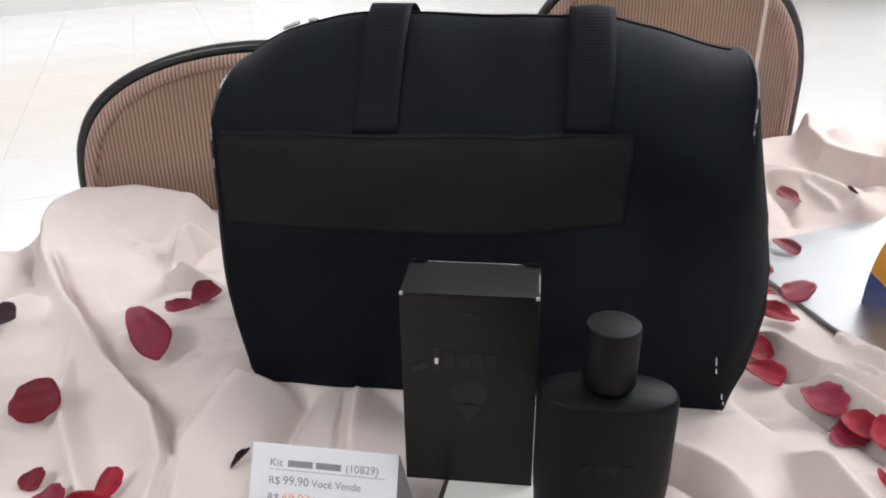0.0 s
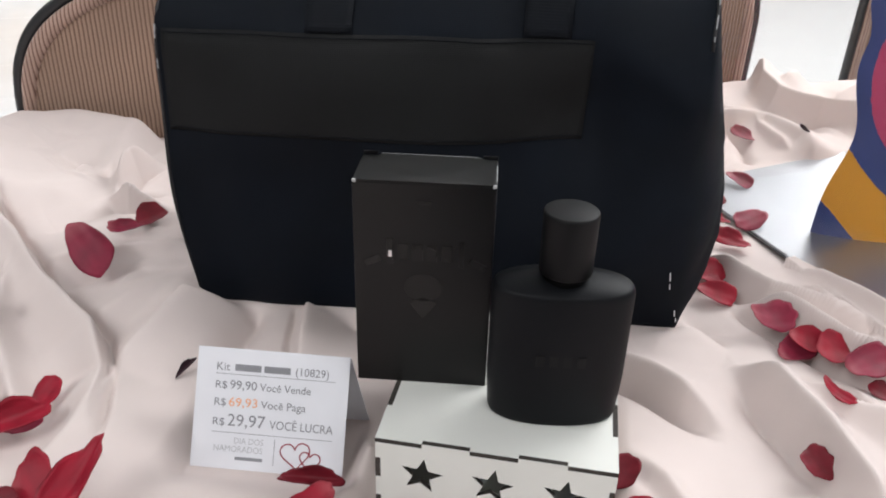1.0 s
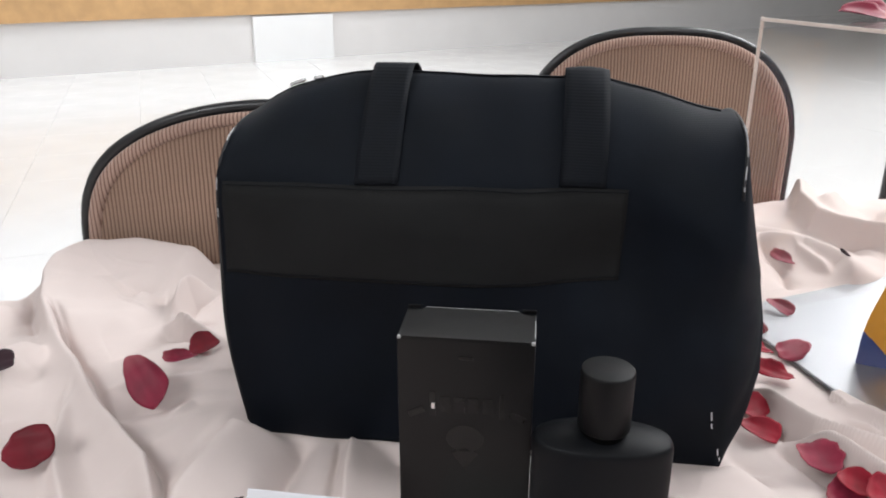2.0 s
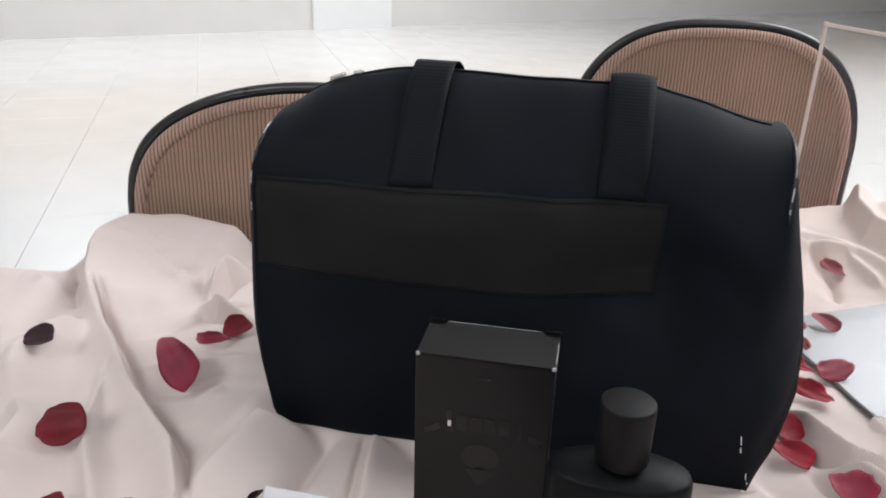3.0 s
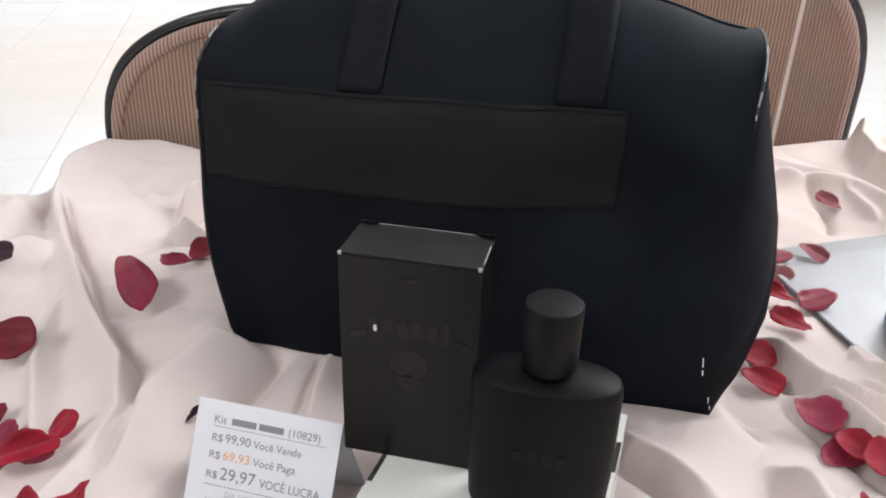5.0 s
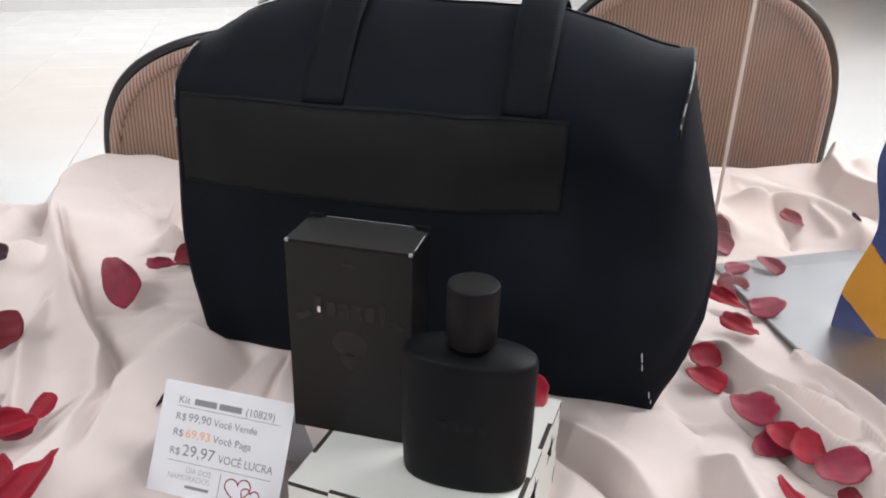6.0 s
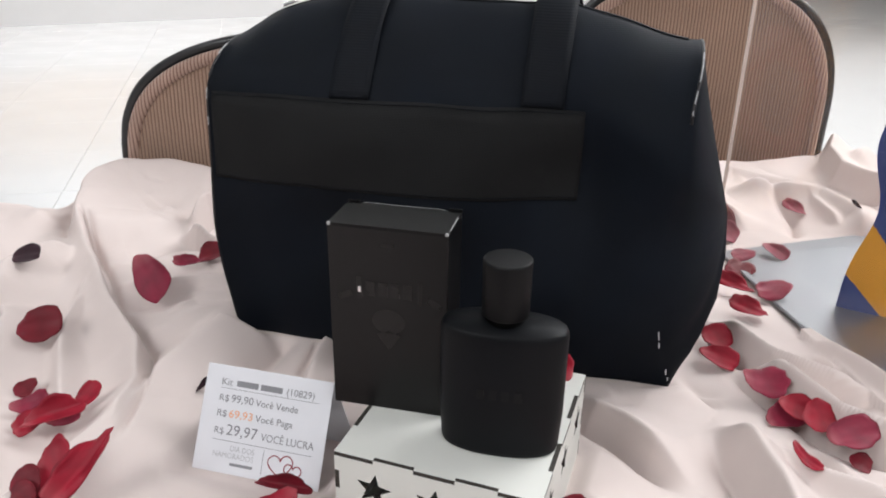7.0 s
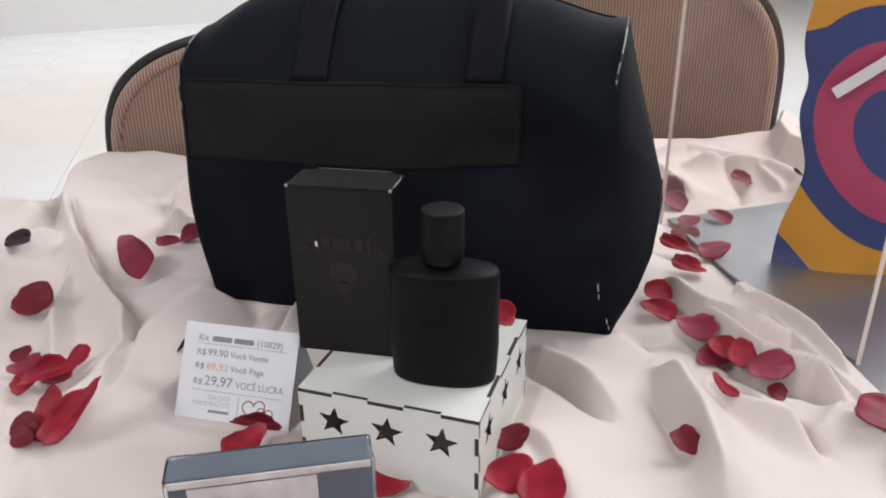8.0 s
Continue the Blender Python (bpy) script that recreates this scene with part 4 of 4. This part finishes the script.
for cx, cz, s, turn in ((0.0680, 0.0125, 0.00060, 0.12), (0.0775, 0.0095, 0.00042, -0.1)):
    part("printed_heart", tube(heart(cx, cz, s, turn), 0.00045, 5, True), M_INK_RED, card, "dark red heart outline")

# ---------------------------------------------------------------- gift bag and acrylic case
gift = thing("gift_bag", pose(0.447, 0.700, SHEET_Z, 0, 0, 4), "glossy gift bag with blue, magenta and yellow bands, standing on steel", "gift bag")
GW, GH, GD = 0.24, 0.330, 0.06


def gift_colour(x, z):
    """Bands of the print: a tall leaning ring of magenta between blues, on yellow."""
    c, sn = math.cos(radians(28)), math.sin(radians(28))
    u, w = (x - 0.090) * c + (z - 0.150) * sn, -(x - 0.090) * sn + (z - 0.150) * c
    r = math.hypot(u / 0.070, w / 0.098)
    if z < 0.036 - 1.05 * x or (z > 0.315 - 0.15 * x):
        return 0
    if r > 1.36:
        return 0 if 0.108 < z < 0.252 + 0.3 * x and x < 0.05 else 2
    if r > 1.0:
        return 0
    return 1 if r > 0.52 else 0


def gift_wave(z):
    return 0.018 * math.exp(-((z - 0.105) / 0.045) ** 2) + 0.006 * math.exp(-((z - 0.20) / 0.02) ** 2) - 0.005 * math.exp(-((z - 0.25) / 0.03) ** 2) - 0.002


def gift_panel(sign):
    """One side of a soft pillow-shaped bag; both sides meet at the welded edges and open out at the foot."""
    nx, nz = 260, 340
    rows = []
    for j in range(nz + 1):
        z = GH * j / nz
        x0, x1 = gift_wave(z), GW - gift_wave(z)
        row = []
        for i in range(nx + 1):
            f = i / nx
            puff = (4 * f * (1 - f)) ** 0.8
            depth = GD * 0.5 * puff * (1 - 0.65 * (z / GH) ** 1.5)
            row.append((x0 + (x1 - x0) * f, sign * (depth + 0.0025 * puff * math.sin(z * 60 + 7 * f)), z))
        rows.append(row)
    bm = sheet_grid(rows)
    for fc in bm.faces:
        c = fc.calc_center_median()
        fc.material_index = gift_colour(c.x, c.z)
    return bm


GM = [M_BLUE, M_MAGENTA, M_YELLOW]
part("front_panel", gift_panel(-1), GM, gift, "blue, magenta and yellow printed front", True)
part("back_panel", gift_panel(1), GM, gift, smooth=True)
bm = bmesh.new()
bm.faces.new([bm.verts.new((gift_wave(0) + (GW - 2 * gift_wave(0)) * i / 30, -GD * 0.48 * (4 * (i / 30) * (1 - i / 30)) ** 0.8, 0.001)) for i in range(31)] + [bm.verts.new((gift_wave(0) + (GW - 2 * gift_wave(0)) * i / 30, GD * 0.48 * (4 * (i / 30) * (1 - i / 30)) ** 0.8, 0.001)) for i in range(29, 0, -1)])
part("bottom_panel", bm, M_BLUE, gift)
for bx, bz, w, tilt, y in ((0.060, 0.222, 0.095, -38, -0.0255), (0.112, 0.222, 0.05, 62, -0.0285)):
    part("printed_bar", box(w, 0.0012, 0.012, (0, 0, -0.006), m=Matrix.Translation((bx, y, bz)) @ pose(0, 0, 0, 0, tilt, 0) @ pose(0, 0, 0, 0, 0, -6)), M_GIFTWHITE, gift, "white printed stroke")

CASE = Matrix.Translation((0.337, 0.800, SHEET_Z)) @ pose(0, 0, 0, 0, 0, -68)
AL, AW, AH, AT = 0.335, 0.36, 0.332, 0.004
case = thing("acrylic_case", CASE, "clear acrylic display case over a gift bag", "display case")
panels = [("side_panel", (AL, AT, AH - AT), (AL / 2, AT / 2, 0)), ("side_panel", (AL, AT, AH - AT), (AL / 2, AW - AT / 2, 0)),
          ("back_panel", (AT, AW - 2 * AT - 0.001, AH - AT), (AT / 2, AW / 2, 0)), ("top_panel", (AL, AW, AT - 0.0004), (AL / 2, AW / 2, AH - AT + 0.0004))]
for nm, size, at in panels:
    pn = part(nm, box(*size, at), M_ACRYLIC, case)
    pn.visible_shadow = False
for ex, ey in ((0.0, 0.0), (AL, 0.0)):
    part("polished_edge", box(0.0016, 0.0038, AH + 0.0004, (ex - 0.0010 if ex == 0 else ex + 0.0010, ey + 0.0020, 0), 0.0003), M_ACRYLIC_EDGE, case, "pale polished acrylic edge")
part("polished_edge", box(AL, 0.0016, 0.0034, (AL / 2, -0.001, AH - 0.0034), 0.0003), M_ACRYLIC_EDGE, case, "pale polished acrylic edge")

# ---------------------------------------------------------------- wrapped grey box
wrapped = thing("wrapped_box", pose(0.0285, 0.1225, 0.7495, 0, 0, 17), "tall grey box wrapped in clear cellophane standing on the cloth", "gift box")
BW, BDP, BH = 0.092, 0.019, 0.150
part("carton", box(BW - 0.003, BDP - 0.003, BH - 0.002, (BW / 2, BDP / 2, 0.001), 0.0012), M_SILVERBOX, wrapped, "dark blue grey carton")
part("label_panel", box(0.056, 0.0008, 0.128, (0.038, 0.0014, 0.016)), M_SILVERPALE, wrapped, "pale printed panel")
part("seal_strip", box(BW - 0.004, 0.0010, 0.0035, (BW / 2, 0.0010, BH - 0.0050), 0.0004), M_SILVERPALE, wrapped, "pale fold of the wrapping")
part("side_strip", box(0.0012, 0.0030, BH - 0.006, (0.0016, 0.0026, 0.002), 0.0004), M_GIFTWHITE, wrapped, "pale fold of the wrapping")
wr = box(BW, BDP, BH, (BW / 2, BDP / 2, 0), 0.002, 2)
bmesh.ops.subdivide_edges(wr, edges=wr.edges[:], cuts=3, use_grid_fill=True)
for v in wr.verts:
    v.co += Vector((noise.noise(v.co * 90), noise.noise(v.co * 90 + Vector((9, 0, 0))), 0.4 * noise.noise(v.co * 90 + Vector((0, 9, 0))))) * 0.0010
    v.co.z = max(0, v.co.z)
cel = part("cellophane", wr, M_WRAP, wrapped, "clear crinkled cellophane", True)
cel.visible_shadow = False

# ---------------------------------------------------------------- petals


def petal_mesh(seed, cup, curl, ragged):
    """A thin cupped rose petal, about 4 cm long, wider towards its tip."""
    rnd = random.Random(seed)
    ph = [rnd.uniform(0, 6.28) for _ in range(4)]
    nr, na = 7, 40
    tip, notch = math.pi / 2 + rnd.uniform(-0.5, 0.5), rnd.uniform(-0.16, 0.2)
    top, bot = [], []
    for i in range(nr + 1):
        f = i / nr
        ring = []
        for k in range(na):
            a = math.tau * k / na
            edge = 1 + ragged * (0.07 * math.sin(3 * a + ph[0]) + 0.04 * math.sin(5 * a + ph[1]) + 0.03 * math.sin(9 * a + ph[2]) + 0.015 * math.sin(13 * a + ph[3]))
            edge *= 1 - notch * max(0, math.cos(a - tip)) ** 14
            x = 0.0165 * math.cos(a) * edge * f * (1 + 0.12 * math.sin(a))
            y = 0.0205 * math.sin(a) * edge * f
            z = cup * (x * x + 0.6 * y * y) * 18 + curl * f ** 3 * 0.004 * math.sin(2 * a + ph[3])
            z += 0.0006 * math.sin(x * 500 + ph[0]) * f
            ring.append((x, y, z))
        top.append(ring)
        bot.append([(x, y, z - 0.0005) for x, y, z in ring])
    bm = sheet_grid(top[1:] + [b for b in bot[1:][::-1]], True)
    bm.verts.ensure_lookup_table()
    bm.faces.new(bm.verts[:na])
    bm.faces.new(bm.verts[-na:])
    bmesh.ops.recalc_face_normals(bm, faces=bm.faces)
    low = min(v.co.z for v in bm.verts)
    bmesh.ops.translate(bm, vec=(0, 0, -low), verts=bm.verts)
    me = bpy.data.meshes.new("rose_petal")
    bm.to_mesh(me)
    bm.free()
    me.polygons.foreach_set("use_smooth", [True] * len(me.polygons))
    return me


PM = {}
PETAL_LABEL = ["bright red rose petal lying on cloth", "dark red rose petal lying on cloth", "pinkish red rose petal lying on cloth", "withered blackish petal lying on cloth"]


def petal(x, y, turn=0, size=1.0, kind=0, shape=0, tilt=0, lean=0, z=None, on="", squash=1.0, face=16, level=False):
    key = (kind, shape, int(abs(x) * 1000) % 3)
    if key not in PM:
        cup, curl, rag = ((0.25, 0.6, 0.6), (0.45, 0.8, 0.7), (-0.35, 0.8, 0.7), (0.8, 0.9, 0.95), (0.12, 0.5, 0.35))[shape]
        PM[key] = petal_mesh(shape * 7 + 3 + 31 * key[2], cup, curl, rag)
        PM[key].materials.append(PETALS[kind])
    ob = new("rose_petal", PM[key])
    # sits on the slope of the cloth
    if z is None:
        g = np.linspace(-0.015, 0.015, 5) * size
        px, py = np.meshgrid(x + g, y + g)
        c = cloth_height(px, py)
        A = np.stack([px.ravel() - x, py.ravel() - y, np.ones(25)], 1)
        k = np.linalg.lstsq(A, c.ravel(), rcond=None)[0]
        n = Vector((0, 0, 1)) if level else Vector((-float(k[0]), -float(k[1]), 1)).normalized()
        q = Vector((0, 0, 1)).rotation_difference(n).to_matrix().to_4x4()
        if level:
            over = c - k[2] - math.tan(radians(face)) * (py - y)
            base = float(k[2] + 0.7 * max(0.0, np.max(over) - 0.004)) + 0.0006
        else:
            base = float(k[2] + 0.6 * np.max(c.ravel() - A @ k)) + 0.0006
    else:
        q, base = Matrix.Identity(4), z + 0.0006
    rise = 0.016 * size * (abs(math.sin(radians(tilt))) + abs(math.sin(radians(lean))) + abs(math.sin(radians(face))))
    size *= 0.93
    ob.matrix_world = Matrix.Translation((x, y, base + rise * 0.7)) @ q @ pose(0, 0, 0, face, 0, 0) @ pose(0, 0, 0, 0, 0, turn) @ pose(0, 0, 0, tilt, lean, 0) @ Matrix.Diagonal((size * squash, size, size, 1))
    label = PETAL_LABEL[kind]
    if on:
        label = label.replace("cloth", on)
    return tagged(ob, label, "petal", "scattered rose petals")


S = SHEET_Z
# along the steel and the bag's far end
petal(0.349, 0.902, -172, 1.06, 0, 3, squash=0.37, face=45, level=True)
petal(0.369, 0.925, -71, 0.81, 2, 3, squash=1.30, face=24, level=True)
petal(0.366, 0.877, -140, 1.01, 2, 1, squash=1.04, face=24, level=True)
petal(0.373, 0.807, -78, 0.74, 2, 0, squash=0.83, face=24, level=True, z=S, on="steel")
petal(0.413, 0.822, -130, 0.87, 2, 1, squash=0.80, face=24, level=True, z=S, on="steel")
petal(0.363, 0.773, -65, 0.96, 1, 3, squash=0.97, face=24, level=True)
petal(0.385, 0.713, -67, 1.07, 2, 1, squash=0.78, face=24, level=True, z=S, on="steel")
petal(0.348, 0.727, -122, 1.21, 0, 3, squash=0.51, face=24, level=True)
petal(0.351, 0.670, -119, 1.03, 0, 3, squash=0.68, face=24, level=True)
petal(0.311, 0.610, -78, 0.77, 0, 0, squash=1.25, face=24, level=True)
petal(0.308, 0.578, -113, 0.93, 0, 1, squash=0.87, face=24, level=True)
petal(0.334, 0.522, -90, 1.00, 2, 3, squash=0.97, face=24, level=True)
petal(0.353, 0.499, -112, 0.67, 0, 1, squash=1.24, face=24, level=True)
petal(0.344, 0.495, -74, 0.76, 2, 3, squash=1.03, face=24, level=True)
petal(0.366, 0.481, -97, 0.70, 0, 1, squash=1.40, face=24, level=True)
petal(0.383, 0.460, -67, 1.11, 2, 0, squash=0.80, face=24, level=True)
petal(0.387, 0.445, -132, 0.45, 1, 1, squash=1.19, face=24, level=True)
petal(0.337, 0.416, -140, 0.72, 0, 3, squash=0.46, face=24, level=True)
petal(0.477, 0.988, -139, 0.96, 2, 3, squash=0.71, face=24, level=True)
petal(0.298, 0.357, -77, 0.57, 1, 3, squash=1.32, face=24, level=True)
# round the white box and the card
petal(0.172, 0.352, -57, 0.78, 1, 1, squash=0.84, face=24, level=True)
petal(0.171, 0.313, -71, 0.91, 0, 0, squash=1.01, face=24, level=True)
petal(-0.017, 0.332, -93, 1.00, 1, 3, squash=0.36, face=34, level=True)
petal(-0.015, 0.307, -228, 0.97, 0, 3, squash=0.74, face=34, level=True)
# on the folds by the card and beyond
petal(-0.249, 0.603, -139, 1.48, 2, 4, squash=0.77, face=45, level=True)
petal(-0.243, 0.673, -88, 0.97, 2, 3, squash=0.48, face=24, level=True)
petal(-0.231, 0.708, -60, 0.85, 1, 1, squash=1.12, face=24, level=True)
petal(-0.305, 0.502, -76, 1.12, 1, 0, squash=1.08, face=34, level=True)
petal(-0.394, 0.617, -69, 0.82, 3, 4, squash=1.08, face=24, level=True)
petal(-0.122, 0.443, -37, 0.50, 3, 3, squash=0.33, face=34, level=True)
petal(-0.274, 0.431, -54, 0.55, 1, 1, squash=0.95, face=34, level=True)
petal(-0.247, 0.402, -62, 0.83, 2, 3, squash=0.70, face=34, level=True)
petal(-0.215, 0.382, -64, 1.22, 0, 3, squash=0.54, face=34, level=True)
petal(-0.209, 0.417, -22, 0.67, 0, 0, squash=0.82, face=34, level=True)
petal(-0.144, 0.310, -27, 1.56, 0, 3, squash=0.43, face=34, level=True)
petal(-0.167, 0.311, -77, 0.70, 0, 3, squash=2.04, face=34, level=True)
petal(-0.176, 0.291, -38, 0.43, 1, 1, squash=1.46, face=34, level=True)
petal(-0.237, 0.381, -53, 0.64, 0, 3, squash=0.95, face=34, level=True)
petal(-0.215, 0.393, -64, 0.72, 2, 1, squash=0.88, face=34, level=True)
petal(-0.180, 0.300, -50, 0.50, 1, 0, squash=1.58, face=34, level=True)
# behind the bag, against the box and on its lid
petal(0.044, 0.312, 30, 1.0, 0, 3, tilt=30)
petal(0.088, 0.301, 90, 0.9, 0, 1)
petal(0.195, 0.298, 0, 1.1, 0, 1)
petal(0.158, 0.436, 40, 0.8, 0, 1, z=WTOP, on="white box")
petal(0.363, 0.900, 0, 1.2, 1, 1, tilt=25)
petal(0.693, 1.122, 80, 1.1, 2, 1)
petal(0.541, 0.951, 20, 0.45, 3, 3, squash=0.35, face=40)
petal(0.448, 0.396, 60, 1.2, 2, 4)
petal(0.465, 0.358, 90, 1.2, 0, 1)
# on top of the acrylic case
for ax, ay, tn, kd in ((0.05, 0.075, 70, 2), (0.04, 0.105, 100, 2), (0.12, 0.2, 20, 0)):
    p = CASE @ Vector((ax, ay, AH))
    petal(p.x, p.y, tn, 1.15, kd, 1, z=p.z, on="acrylic")

# ---------------------------------------------------------------- floor tiles
TILE = pose(-1.887, 2.792, 0, 0, 0, 22.3)      # a corner where four tiles meet
tile_me = None
TS = 0.60
for i in range(-7, 9):
    for j in range(-2, 14):
        if tile_me is None:
            bm = box(TS - 0.0025, TS - 0.0025, 0.004, (0, 0, -0.004), 0.0008, 1)
            first = link("tile", bm, M_FLOOR)
            tile_me = first.data
            ob = first
        else:
            ob = new("tile", tile_me)
        ob.parent = bpy.data.objects["floor"]
        ob.matrix_world = TILE @ pose((i + 0.5) * TS, (j + 0.5) * TS, 0.001)
# the rest of the floor, beyond the near field
bm = bmesh.new()
for i in range(-20, 26):
    for j in range(-20, 26):
        q = ROOM.inverted() @ TILE @ Vector(((i + 0.5) * TS, (j + 0.5) * TS, 0))
        if (-7 <= i < 9 and -2 <= j < 14) or not (-8.6 < q.x < 11.6 and -15.6 < q.y < 0.3):
            continue
        t = box(TS - 0.0025, TS - 0.0025, 0.004, ((i + 0.5) * TS, (j + 0.5) * TS, -0.003))
        me = bpy.data.meshes.new("tmp")
        t.to_mesh(me)
        t.free()
        bm.from_mesh(me)
        bpy.data.meshes.remove(me)
bm.transform(TILE)
tagged(part("far_tiles", bm, M_FLOOR, bpy.data.objects["floor"]), kind="stuff")
